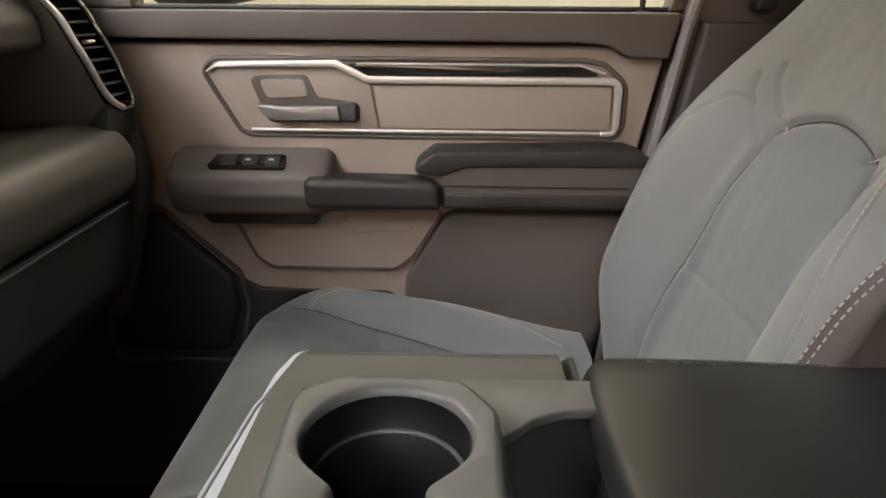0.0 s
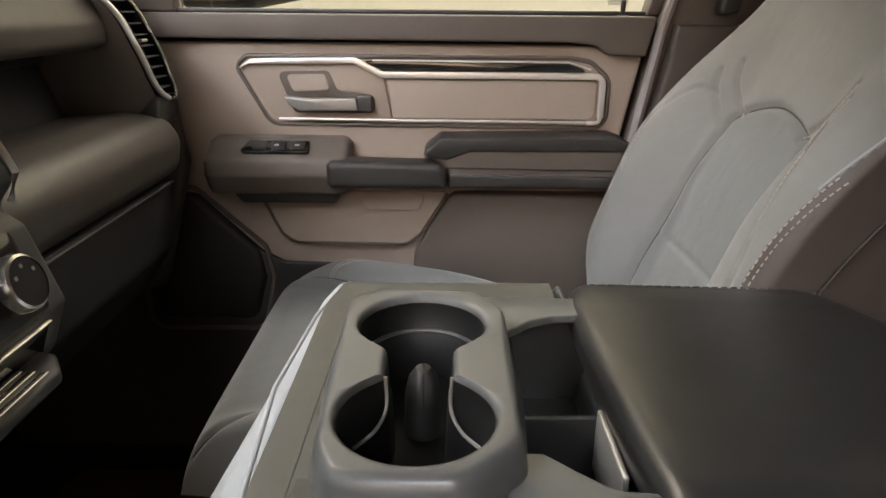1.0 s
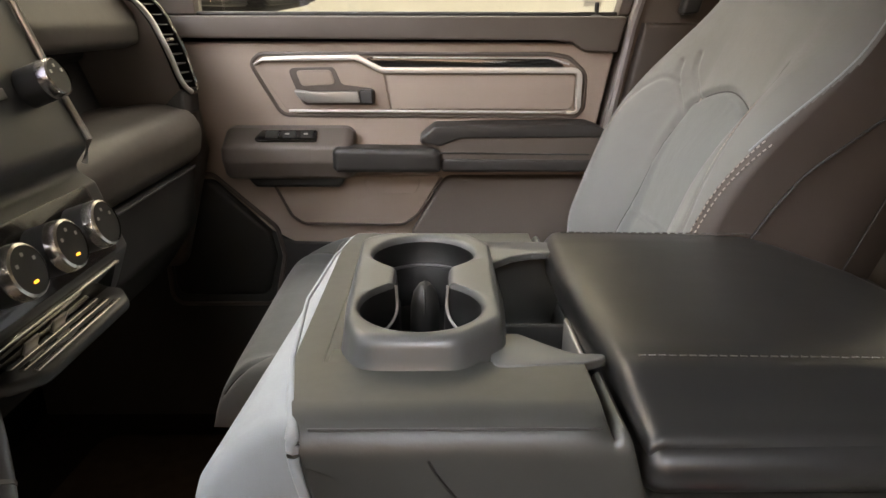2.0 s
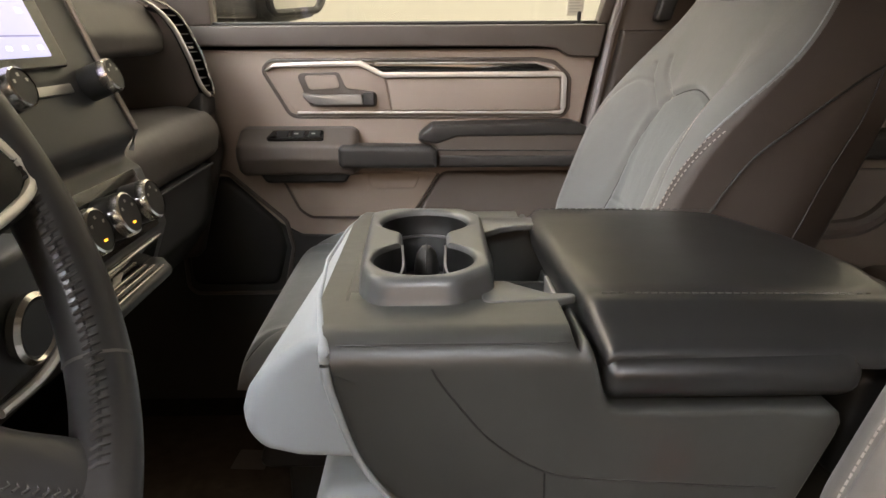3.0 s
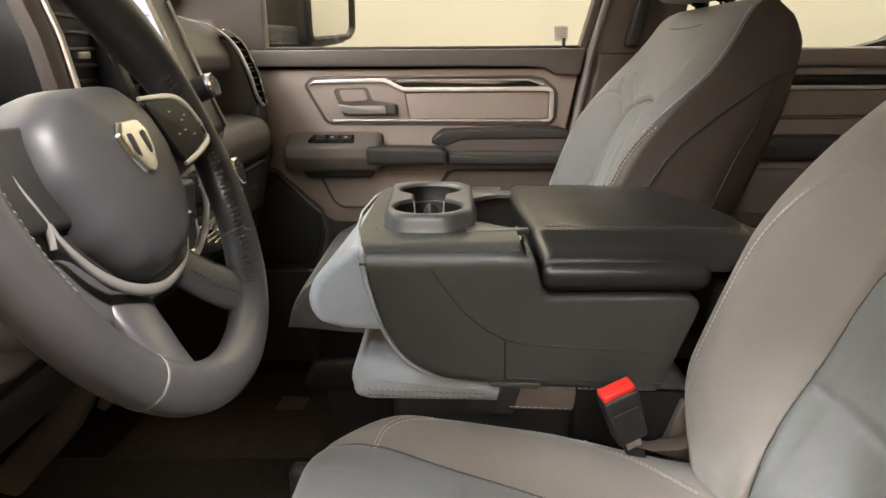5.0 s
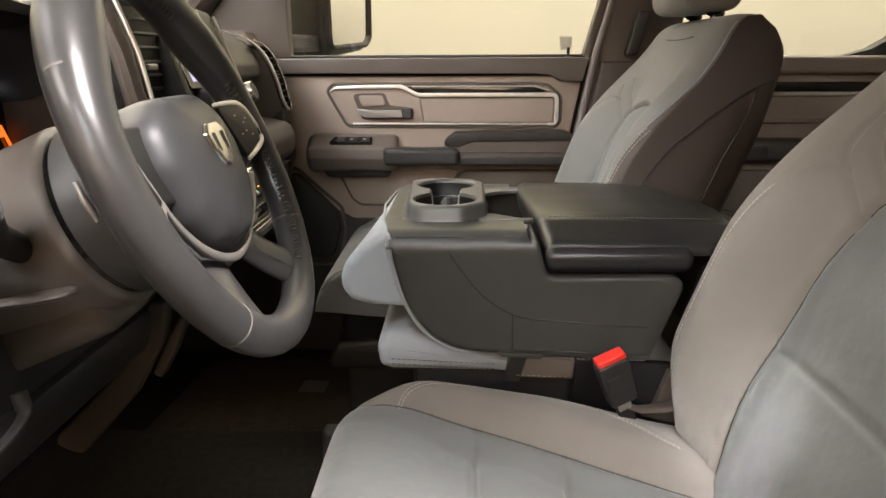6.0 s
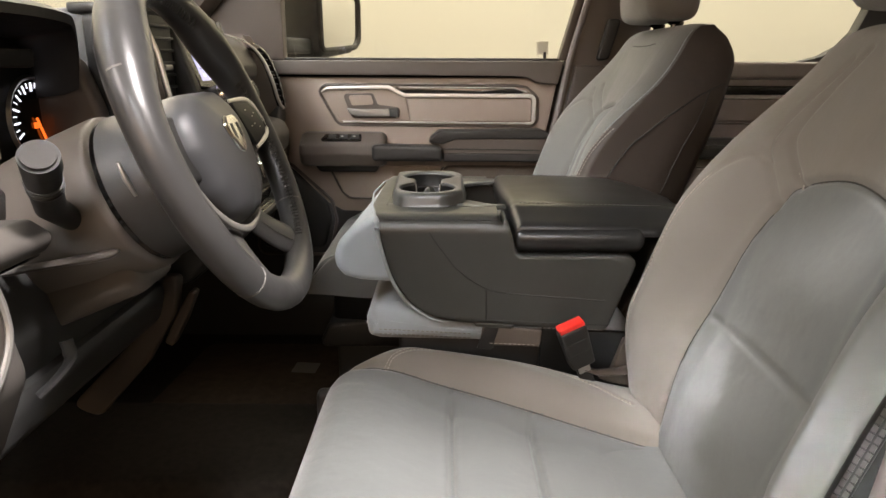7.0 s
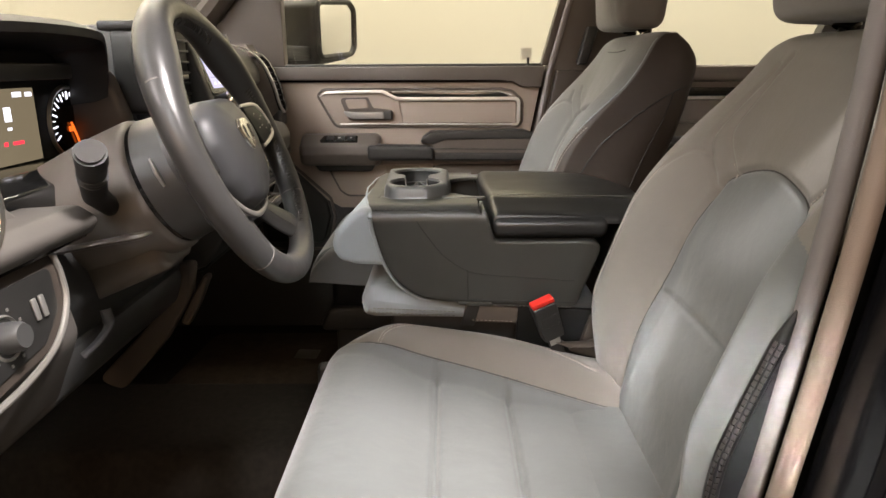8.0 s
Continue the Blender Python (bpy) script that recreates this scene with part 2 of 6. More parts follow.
def lathe(profile, n=32, bm=None, m=None):
    """A body of revolution about z from (radius, z) pairs."""
    bm = bm or bmesh.new()
    one = bmesh.new()
    rings = []
    for r, z in profile:
        rings.append([one.verts.new((r * math.cos(q), r * math.sin(q), z)) for q in (2 * math.pi * j / n for j in range(n))] if r > 1e-6 else [one.verts.new((0, 0, z))])
    for a, b in zip(rings, rings[1:]):
        for j in range(n):
            i = (j + 1) % n
            if len(a) == 1 and len(b) == 1:
                continue
            if len(a) == 1:
                one.faces.new((a[0], b[i], b[j]))
            elif len(b) == 1:
                one.faces.new((a[j], a[i], b[0]))
            else:
                one.faces.new((a[j], a[i], b[i], b[j]))
    return merge(bm, one, m)


def sheet(points, closed_u=False, bm=None):
    """Quads over a grid of points (rows of points)."""
    bm = bm or bmesh.new()
    rows = [[bm.verts.new(p) for p in row] for row in points]
    for a, b in zip(rows, rows[1:]):
        k = len(a)
        for j in range(k if closed_u else k - 1):
            bm.faces.new((a[j], a[(j + 1) % k], b[(j + 1) % k], b[j]))
    return bm


def smooth_path(points, n=8):
    """A Catmull-Rom line through points of any dimension."""
    p = [np.array(q, float) for q in points]
    p = [2 * p[0] - p[1]] + p + [2 * p[-1] - p[-2]]
    out = []
    for i in range(1, len(p) - 2):
        a, b, c, d = p[i - 1:i + 3]
        for s in np.linspace(0, 1, n, endpoint=False):
            out.append(0.5 * (2 * b + (c - a) * s + (2 * a - 5 * b + 4 * c - d) * s ** 2 + (3 * b - a - 3 * c + d) * s ** 3))
    out.append(p[-2])
    return out


def stitches(line, length=0.0045, gap=0.002, radius=0.0006, bm=None):
    """Short threads laid end to end along a line."""
    bm = bm or bmesh.new()
    pts = [np.array(q, float) for q in line]
    acc = [0.0]
    for a, b in zip(pts, pts[1:]):
        acc.append(acc[-1] + float(np.linalg.norm(b - a)))

    def at(s):
        i = min(max(np.searchsorted(acc, s) - 1, 0), len(pts) - 2)
        f = (s - acc[i]) / max(acc[i + 1] - acc[i], 1e-9)
        return pts[i] * (1 - f) + pts[i + 1] * f
    s = 0.0
    while s + length < acc[-1]:
        tube([at(s), at(s + length)], radius, 4, bm=bm)
        s += length + gap
    return bm


def ribbon(path, width, y0, y1, r=0.0015):
    """A flat bar of the given width along a line in the (x, z) plane, between two depths."""
    p = [Vector((q[0], q[1])) for q in path]
    left, right = [], []
    for i, q in enumerate(p):
        t = (p[min(i + 1, len(p) - 1)] - p[max(i - 1, 0)]).normalized()
        n = Vector((-t.y, t.x))
        w = (width[i] if isinstance(width, (list, tuple)) else width) / 2
        left.append(tuple(q + n * w))
        right.append(tuple(q - n * w))
    return prism(left + right[::-1], "y", y0, y1, r, 2)


def puff(poly, axis, d0, d1, r, both=True, n=160, seg=6, soft=4, hub=None):
    """A 2D outline pushed along an axis like prism, with soft, upholstered rims of radius r."""
    p = [np.array(q, float) for q in poly]
    k = len(p)
    acc = [0.0]
    for i in range(k):
        acc.append(acc[-1] + float(np.linalg.norm(p[(i + 1) % k] - p[i])))
    ring = []
    long = max(range(k), key=lambda i: acc[i + 1] - acc[i])
    begin = (acc[long] + acc[long + 1]) / 2
    for s in np.linspace(begin, begin + acc[-1], n, endpoint=False):
        s = s % acc[-1]
        i = min(int(np.searchsorted(acc, s, side="right")) - 1, k - 1)
        f = (s - acc[i]) / max(acc[i + 1] - acc[i], 1e-9)
        ring.append(p[i] * (1 - f) + p[(i + 1) % k] * f)
    ring = np.array(ring)
    area = np.sum(ring[:, 0] * np.roll(ring[:, 1], -1) - np.roll(ring[:, 0], -1) * ring[:, 1])
    tan = np.roll(ring, -1, 0) - np.roll(ring, 1, 0)
    nrm = np.stack([-tan[:, 1], tan[:, 0]], 1) * (1 if area > 0 else -1)
    nrm /= np.maximum(np.linalg.norm(nrm, axis=1), 1e-9)[:, None]
    for _ in range(soft):
        nrm = (np.roll(nrm, 1, 0) + nrm * 2 + np.roll(nrm, -1, 0)) / 4
    put = AXES[axis]
    sign = 1 if d1 > d0 else -1
    levels = []
    for j in range(seg + 1):
        a = math.pi / 2 * j / seg
        levels.append((r * (1 - math.sin(a)), d0 + sign * r * (1 - math.cos(a))))
    if both:
        levels += [(ins, d0 + d1 - d) for ins, d in levels[::-1]]
    else:
        levels.append((0.0, d1))
    mid = np.mean(ring, 0) if hub is None else np.array(hub)
    turn = 1 if area > 0 else -1

    def inset(ins):
        """The outline drawn in, with its points kept in order round the middle."""
        q = ring + nrm * ins - mid
        a = np.unwrap(np.arctan2(q[:, 1], q[:, 0])) * turn
        fixed = (np.maximum.accumulate(a) + np.minimum.accumulate(a[::-1])[::-1]) / 2
        rho = np.hypot(q[:, 0], q[:, 1])
        return q + mid if ins == 0 else mid + np.stack([rho * np.cos(fixed * turn), rho * np.sin(fixed * turn)], 1)
    rows = [[put(q[0], q[1], d) for q in inset(ins)] for ins, d in levels]
    bm = sheet(rows, True)
    bm.verts.ensure_lookup_table()
    ends = [(bm.verts[:n], levels[0][1]), (bm.verts[len(bm.verts) - n:], levels[-1][1])]
    for loop, d in ends:
        v = bm.verts.new(put(mid[0], mid[1], d))
        for i in range(n):
            bm.faces.new((loop[i], loop[(i + 1) % n], v))
    return bm


# ---- garage round the truck ----
tagged(part("ground", box(-7, 7, -6, 5, -0.75, -0.65), CONCRETE), "plain grey concrete garage floor", "floor", kind="structure")
tagged(part("wall_north", box(-7, 7, 3.0, 3.15, -0.65, 3.3), WALL), "cream painted garage wall beside the truck", "wall", kind="structure")
tagged(part("wall_south", box(-7, 7, -5.15, -5.0, -0.65, 3.3), WALL_GREY), "grey painted garage wall", "wall", kind="structure")
tagged(part("wall_west", box(-5.15, -5.0, -5.0, 3.0, -0.65, 3.3), WALL), "cream painted garage wall ahead of the truck", "wall", kind="structure")
tagged(part("wall_east", box(6.0, 6.15, -5.0, 3.0, -0.65, 3.3), WALL_GREY), "grey painted garage wall", "wall", kind="structure")
tagged(part("ceiling", box(-7, 7, -6, 5, 3.3, 3.4), WALL), "cream painted garage ceiling", "ceiling", kind="structure")

# ---- cab shell ----
tagged(part("floor", box(-1.0, 1.9, -0.53, 1.16, 0.02, 0.10, 0.01), CARPET), "dark brown carpet on the cab floor", "floor", kind="structure")
tagged(part("tunnel_hump", prism(rounded([(0.06, 0.10), (0.12, 0.20), (0.44, 0.20), (0.50, 0.10)], 0.03), "x", -0.95, 0.5, 0.01), CARPET), "dark carpeted hump along the cab floor", "floor", kind="structure")
tagged(part("firewall", box(-1.02, -0.90, -0.56, 1.14, 0.02, 0.98, 0.01), CARPET), "dark carpeted wall under the dashboard", "wall", kind="structure")
tagged(part("rear_wall", box(1.75, 1.83, -0.56, 1.14, 0.10, 1.10, 0.02), VINYL_TAUPE), "taupe trim on the cab's back wall", "wall", kind="structure")
tagged(part("cab_roof", prism(rounded([(-0.30, 1.52), (0.0, 1.56), (1.5, 1.56), (1.85, 1.50), (1.85, 1.56), (1.5, 1.63), (0.0, 1.63), (-0.33, 1.57)], 0.02), "y", -0.46, 1.02), HEADLINER), "pale cloth headliner under the cab roof", "roof", kind="structure")

DOOR_Y = 1.085


def door_panel():
    d = thing("door_1", "taupe plastic inner door panel with chrome trim and brown belt pad", "door", kind="structure")
    outline = [(-0.90, 0.06), (0.235, 0.06), (0.245, 0.22), (0.285, 0.50), (0.325, 0.76), (0.355, 0.925), (-0.90, 0.925)]
    part("inner_panel", prism(outline, "y", DOOR_Y, DOOR_Y + 0.05, 0.006), PANEL, d)
    part("outer_skin", prism([(-0.86, 0.10), (0.27, 0.10), (0.375, 0.97), (-0.86, 0.97)], "y", DOOR_Y + 0.055, DOOR_Y + 0.10, 0.01), PAINT, d, "black painted outer skin")
    # belt pad along the window
    pad = [(-0.80, 0.935), (0.22, 0.930), (0.262, 0.926), (0.288, 0.910), (0.352, 0.908), (0.366, 0.974), (-0.80, 0.974)]
    part("belt_pad", prism(rounded(pad, [0, 0.02, 0.02, 0.02, 0.005, 0.008, 0]), "y", DOOR_Y - 0.022, DOOR_Y + 0.045, 0.012, 4), PANEL_DARK, d, "brown soft belt pad")
    part("belt_gasket", tube([(-0.80, DOOR_Y + 0.024, 0.977), (0.362, DOOR_Y + 0.024, 0.977)], 0.005, 8), PLASTIC, d)
    # recess frame and trim
    ring = [(-0.362, 0.886), (-0.342, 0.904), (0.225, 0.904), (0.262, 0.898), (0.297, 0.868), (0.297, 0.800), (0.283, 0.782), (-0.306, 0.786)]
    line = rounded(ring, [0.02, 0.02, 0.03, 0.03, 0.03, 0.02, 0.02, 0.03], 5)
    part("trim_surround", tube([(x, DOOR_Y - 0.001, z) for x, z in line], 0.004, 8, True, up=(0, 1, 0), flat=0.8), PANEL_DARK, d)
    left = rounded([(-0.350, 0.880), (-0.335, 0.892), (-0.150, 0.894), (-0.100, 0.866), (-0.088, 0.796), (-0.296, 0.796)], [0.01, 0.015, 0.01, 0.01, 0.003, 0.02])
    part("handle_bezel", prism(left, "y", DOOR_Y - 0.005, DOOR_Y + 0.004, 0.003), PANEL, d)
    right = rounded([(-0.098, 0.866), (0.270, 0.866), (0.276, 0.860), (0.276, 0.806), (0.266, 0.797), (-0.086, 0.797)], 0.006)
    part("insert_panel", prism(right, "y", DOOR_Y - 0.006, DOOR_Y + 0.004, 0.003), PANEL, d)
    strip = rounded([(-0.142, 0.897), (0.222, 0.895), (0.262, 0.880), (-0.105, 0.879)], 0.004)
    part("accent_strip", prism(strip, "y", DOOR_Y - 0.007, DOOR_Y + 0.002, 0.003), GLOSS, d, "dark glossy accent strip")
    top = rounded([(-0.352, 0.884), (-0.334, 0.8945), (-0.300, 0.8955), (-0.152, 0.8975), (-0.104, 0.8735), (0.284, 0.8735), (0.284, 0.7925), (0.262, 0.7925)], [0, 0.02, 0.01, 0.012, 0.012, 0.016, 0.014, 0], 6)
    n = len(top)
    wid = [0.003 + 0.008 * min(1, i / 10) if i < n * 0.8 else 0.007 for i in range(n)]
    part("chrome_trim", ribbon(top, wid, DOOR_Y - 0.013, DOOR_Y - 0.002, 0.002), SATIN, d, "satin chrome trim line")
    part("chrome_line", tube([(0.265, DOOR_Y - 0.008, 0.7925), (-0.29, DOOR_Y - 0.008, 0.7955)], 0.0028, 8, up=(0, 1, 0)), SATIN, d, "thin chrome line")
    part("chrome_line", tube([(-0.12, DOOR_Y - 0.009, 0.8975), (0.222, DOOR_Y - 0.009, 0.8965), (0.262, DOOR_Y - 0.009, 0.885)], 0.0018, 8, up=(0, 1, 0)), SATIN, d, "thin chrome line")
    # pull handle in its cup
    cup = rounded([(-0.290, 0.878), (-0.198, 0.880), (-0.184, 0.846), (-0.150, 0.842), (-0.118, 0.838), (-0.118, 0.806), (-0.262, 0.806)], 0.012)
    part("handle_cup", prism(cup, "y", DOOR_Y - 0.0065, DOOR_Y + 0.002, 0.002), PANEL_DARK, d, "recessed brown handle cup")
    win = rounded([(-0.274, 0.873), (-0.204, 0.874), (-0.195, 0.846), (-0.262, 0.843)], 0.008)
    part("cup_face", prism(win, "y", DOOR_Y - 0.0085, DOOR_Y, 0.002), PANEL, d)
    lever = rounded([(-0.279, 0.838), (-0.240, 0.833), (-0.150, 0.834), (-0.146, 0.812), (-0.250, 0.812), (-0.266, 0.820)], 0.005)
    part("door_handle", prism(lever, "y", DOOR_Y - 0.024, DOOR_Y - 0.010, 0.004), SILVER, d, "silver door release lever")
    part("handle_pivot", prism(rounded([(-0.149, 0.836), (-0.122, 0.838), (-0.122, 0.809), (-0.149, 0.811)], 0.004), "y", DOOR_Y - 0.019, DOOR_Y - 0.004, 0.004), PLASTIC_GREY, d)
    # armrest
    pod = rounded([(DOOR_Y + 0.01, 0.766), (DOOR_Y - 0.022, 0.764), (DOOR_Y - 0.072, 0.734), (DOOR_Y - 0.074, 0.704), (DOOR_Y - 0.055, 0.668), (DOOR_Y + 0.01, 0.656)], [0, 0.012, 0.014, 0.014, 0.018, 0], 4)
    part("switch_pod", puff(pod, "x", -0.418, -0.160, 0.020), POD, d, "brown plastic armrest pod")
    part("pod_underside", prism(rounded([(-0.385, 0.680), (-0.17, 0.680), (-0.19, 0.648), (-0.36, 0.648)], 0.012), "y", DOOR_Y - 0.045, DOOR_Y + 0.01, 0.01), PLASTIC, d)
    slope = pose(-0.29, DOOR_Y - 0.047, 0.7505, 31, 0, 0)

    def tilted(bm):
        bmesh.ops.transform(bm, matrix=slope, verts=bm.verts)
        return bm
    part("switch_plate", tilted(prism(rounded([(-0.062, -0.010), (-0.050, 0.016), (0.058, 0.016), (0.060, -0.016), (-0.055, -0.016)], 0.006), "z", -0.004, 0.0035, 0.0015)), GLOSS, d, "black window switch plate")
    for k in range(3):
        part("window_switch", tilted(box(-0.040 + 0.034 * k, -0.016 + 0.034 * k, -0.010, 0.010, 0.003, 0.0065, 0.0015)), PLASTIC, d)
    for k in range(2):
        part("switch_symbol", tilted(box(-0.002 + 0.036 * k, 0.006 + 0.036 * k, -0.002, 0.002, 0.0064, 0.0072)), SILVER, d)
    grip = rounded([(-0.198, 0.728), (-0.190, 0.735), (-0.002, 0.732), (0.010, 0.722), (0.010, 0.686), (-0.190, 0.686), (-0.198, 0.694)], 0.006)
    part("pull_grip", puff(grip, "y", DOOR_Y - 0.088, DOOR_Y - 0.030, 0.012), PAD, d, "black padded pull grip")
    rear = rounded([(-0.040, 0.742), (0.000, 0.772), (0.30, 0.776), (0.327, 0.766), (0.318, 0.690), (0.010, 0.688), (0.004, 0.725)], [0.015, 0.03, 0.02, 0.02, 0.01, 0.01, 0.01], 5)
    part("armrest", puff(rear, "y", DOOR_Y - 0.068, DOOR_Y + 0.01, 0.014, False), PANEL_DARK, d, "brown stitched armrest")
    part("armrest_top", prism(rounded([(-0.038, 0.744), (0.000, 0.774), (0.30, 0.778), (0.329, 0.768), (0.326, 0.752), (0.05, 0.750), (0.01, 0.735)], 0.012), "y", DOOR_Y - 0.072, DOOR_Y + 0.005, 0.006, 3), PAD, d, "black padded armrest top")
    part("armrest_seam", tube([(0.010, DOOR_Y - 0.069, 0.722), (0.30, DOOR_Y - 0.069, 0.719)], 0.0016, 6), PLASTIC, d)
    part("armrest_foot", prism(rounded([(0.012, 0.712), (0.316, 0.710), (0.310, 0.684), (0.012, 0.684)], 0.008), "y", DOOR_Y - 0.070, DOOR_Y, 0.006, 3), PAD, d)
    # map pocket and lower panel
    pocket = rounded([(-0.330, 0.660), (-0.300, 0.580), (-0.275, 0.562), (-0.066, 0.560), (-0.036, 0.582), (0.012, 0.664)], [0.005, 0.03, 0.03, 0.03, 0.03, 0.005])
    part("map_pocket", prism(pocket, "y", DOOR_Y - 0.012, DOOR_Y + 0.01, 0.006), PANEL, d)
    part("pocket_rim", tube([(x, DOOR_Y - 0.012, z) for x, z in [(-0.335, 0.655), *pocket[6:-6], (0.014, 0.66)]], 0.003, 6, up=(0, 1, 0)), PANEL_DARK, d)
    lid = rounded([(-0.150, 0.662), (-0.026, 0.662), (-0.040, 0.628), (-0.135, 0.628)], 0.012)
    part("pocket_latch", prism(lid, "y", DOOR_Y - 0.016, DOOR_Y - 0.010, 0.002), PANEL, d)
    low = rounded([(0.020, 0.664), (0.330, 0.664), (0.245, 0.24), (-0.06, 0.24), (-0.05, 0.545)], [0.03, 0.01, 0.01, 0.01, 0.05])
    # Darker plastic here holds the shadow beside the passenger seat.
    part("lower_panel", prism(low, "y", DOOR_Y - 0.020, DOOR_Y + 0.01, 0.012, 4), PANEL_DARK, d, "taupe lower door panel darkened for shade")
    kick = rounded([(-0.90, 0.06), (0.0, 0.06), (0.0, 0.30), (-0.07, 0.515), (-0.300, 0.520), (-0.345, 0.545), (-0.455, 0.655), (-0.90, 0.665)], 0.02)
    part("kick_panel", prism(kick, "y", DOOR_Y - 0.008, DOOR_Y + 0.01, 0.004), PLASTIC, d, "black lower kick panel")
    spk = rounded([(-0.56, 0.66), (-0.46, 0.655), (-0.345, 0.545), (-0.335, 0.49), (-0.36, 0.40), (-0.56, 0.40)], 0.03)
    part("speaker_grille", prism(spk, "y", DOOR_Y - 0.018, DOOR_Y + 0.01, 0.010), PLASTIC, d, "black speaker grille")
    rim = rounded([(-0.57, 0.672), (-0.455, 0.667), (-0.332, 0.553), (-0.320, 0.49), (-0.345, 0.38), (-0.57, 0.38)], 0.03)
    part("speaker_rim", tube([(x, DOOR_Y - 0.010, z) for x, z in rim], 0.005, 6, True, up=(0, 1, 0)), PANEL_DARK, d)
    # window frame and lock
    post = rounded([(-0.80, 0.975), (-0.462, 0.975), (-0.462, 1.50), (-0.80, 1.50)], 0.004)
    part("sail_panel", prism(post, "y", DOOR_Y + 0.01, DOOR_Y + 0.06, 0.006), PANEL_DARK, d, "brown panel ahead of the window")
    part("window_frame", prism([(0.354, 0.975), (0.378, 0.975), (0.520, 1.50), (0.495, 1.50)], "y", DOOR_Y + 0.012, DOOR_Y + 0.06, 0.005), PANEL_DARK, d)
    part("lock_knob", lathe([(0, 0.026), (0.004, 0.025), (0.0045, 0.012), (0.0035, 0.006), (0.0035, 0.0)], 14, m=pose(0.313, DOOR_Y + 0.012, 0.974)), PLASTIC, d, "black lock knob")
    part("lock_collar", lathe([(0, 0.004), (0.009, 0.003), (0.012, 0.0)], 16, m=pose(0.313, DOOR_Y + 0.012, 0.973)), PLASTIC, d)
    pane = part("window_glass", box(-0.46, 0.50, DOOR_Y + 0.034, DOOR_Y + 0.038, 0.96, 1.5), GLASS, d)
    pane.visible_shadow = False
    return d


door_panel()


def paper_sticker():
    s = thing("window_sticker", "small pale printed sticker in the window corner", "sticker")
    part("paper", box(0.290, 0.325, DOOR_Y + 0.0305, DOOR_Y + 0.0325, 0.992, 1.030, 0.0005), STICKER, s)
    for k in range(5):
        part("print_bar", box(0.293, 0.322 - 0.004 * (k % 2), DOOR_Y + 0.0295, DOOR_Y + 0.0303, 1.022 - 0.006 * k, 1.025 - 0.006 * k), PRINT, s)


paper_sticker()


def pillars():
    p = thing("b_pillar_1", "brown trimmed pillar behind the passenger door", "pillar", kind="structure")
    part("pillar_trim", prism([(0.24, 0.02), (0.285, 0.45), (0.335, 0.76), (0.372, 0.96), (0.52, 1.50), (0.70, 1.50), (0.60, 0.97), (0.60, 0.02)], "y", 1.082, 1.17, 0.006), PANEL_DARK, p)
    part("lower_trim", prism([(0.275, 0.06), (0.312, 0.45), (0.360, 0.76), (0.397, 0.962), (0.60, 0.962), (0.60, 0.06)], "y", 1.050, 1.09, 0.010), VINYL_TAUPE, p)
    seal = [(0.268, 0.12), (0.305, 0.50), (0.345, 0.76), (0.376, 0.95), (0.52, 1.50)]
    part("door_seal", tube([(x, 1.072, z) for x, z in seal], 0.009, 8, up=(0, 1, 0)), RUBBER, p, "grey rubber door seal")
    part("belt_guide", prism(rounded([(0.455, 0.975), (0.490, 0.98), (0.52, 1.09), (0.485, 1.09)], 0.01), "y", 1.035, 1.065, 0.006), PLASTIC, p, "black seat belt guide")
    a = thing("a_pillar", "brown trimmed windscreen pillar", "pillar", kind="structure")
    part("pillar_trim", tube([(-0.86, 1.10, 0.95), (-0.62, 1.06, 1.20), (-0.28, 0.98, 1.54)], [0.06, 0.05, 0.045], 10, flat=0.7), PANEL_DARK, a)
    a = thing("a_pillar", "brown trimmed windscreen pillar on the driver's side", "pillar", kind="structure")
    part("pillar_trim", tube([(-0.86, -0.54, 0.95), (-0.62, -0.50, 1.20), (-0.28, -0.42, 1.54)], [0.05, 0.045, 0.04], 10, flat=0.7), PANEL_DARK, a)
    b = thing("b_pillar_2", "tan trimmed pillar edge with glossy black jamb", "pillar", kind="structure")
    line = [(0.371, -0.475, 0.36), (0.384, -0.475, 0.50), (0.411, -0.475, 0.68), (0.434, -0.475, 0.855), (0.452, -0.47, 1.04), (0.48, -0.46, 1.50)]
    part("pillar_seal", tube(smooth_path(line, 5), 0.0125, 12, flat=0.9, up=(0, 1, 0)), SEAL_GREY, b, "grey rubber seal")
    line2 = [(x + 0.012, y - 0.030, z) for x, y, z in line]
    part("pillar_trim", tube(smooth_path(line2, 5), 0.0120, 12, flat=1.0, up=(0, 1, 0)), SEAL_TAN, b, "tan painted edge")
    part("jamb", prism([(0.385, -0.2), (0.415, 0.50), (0.470, 0.855), (0.488, 1.04), (0.515, 1.5), (0.75, 1.5), (0.75, -0.2)], "y", -0.60, -0.50, 0.015), PAINT, b, "glossy black jamb")
    part("jamb_seal", tube(smooth_path([(0.405, -0.605, 0.10), (0.435, -0.605, 0.50), (0.475, -0.605, 0.80), (0.500, -0.605, 1.04), (0.53, -0.60, 1.5)], 5), 0.008, 8, up=(0, 1, 0)), PLASTIC, b)
    r = thing("door_3", "closed rear door on the driver's side", "door", kind="structure")
    part("inner_panel", box(0.70, 1.80, -0.56, -0.50, 0.06, 0.97, 0.01), PANEL, r)
    part("window_frame", box(0.70, 1.80, -0.53, -0.49, 1.46, 1.52, 0.005), PANEL_DARK, r)
    s = thing("door_sill", "black plastic sill below the open driver's door", "sill", kind="structure")
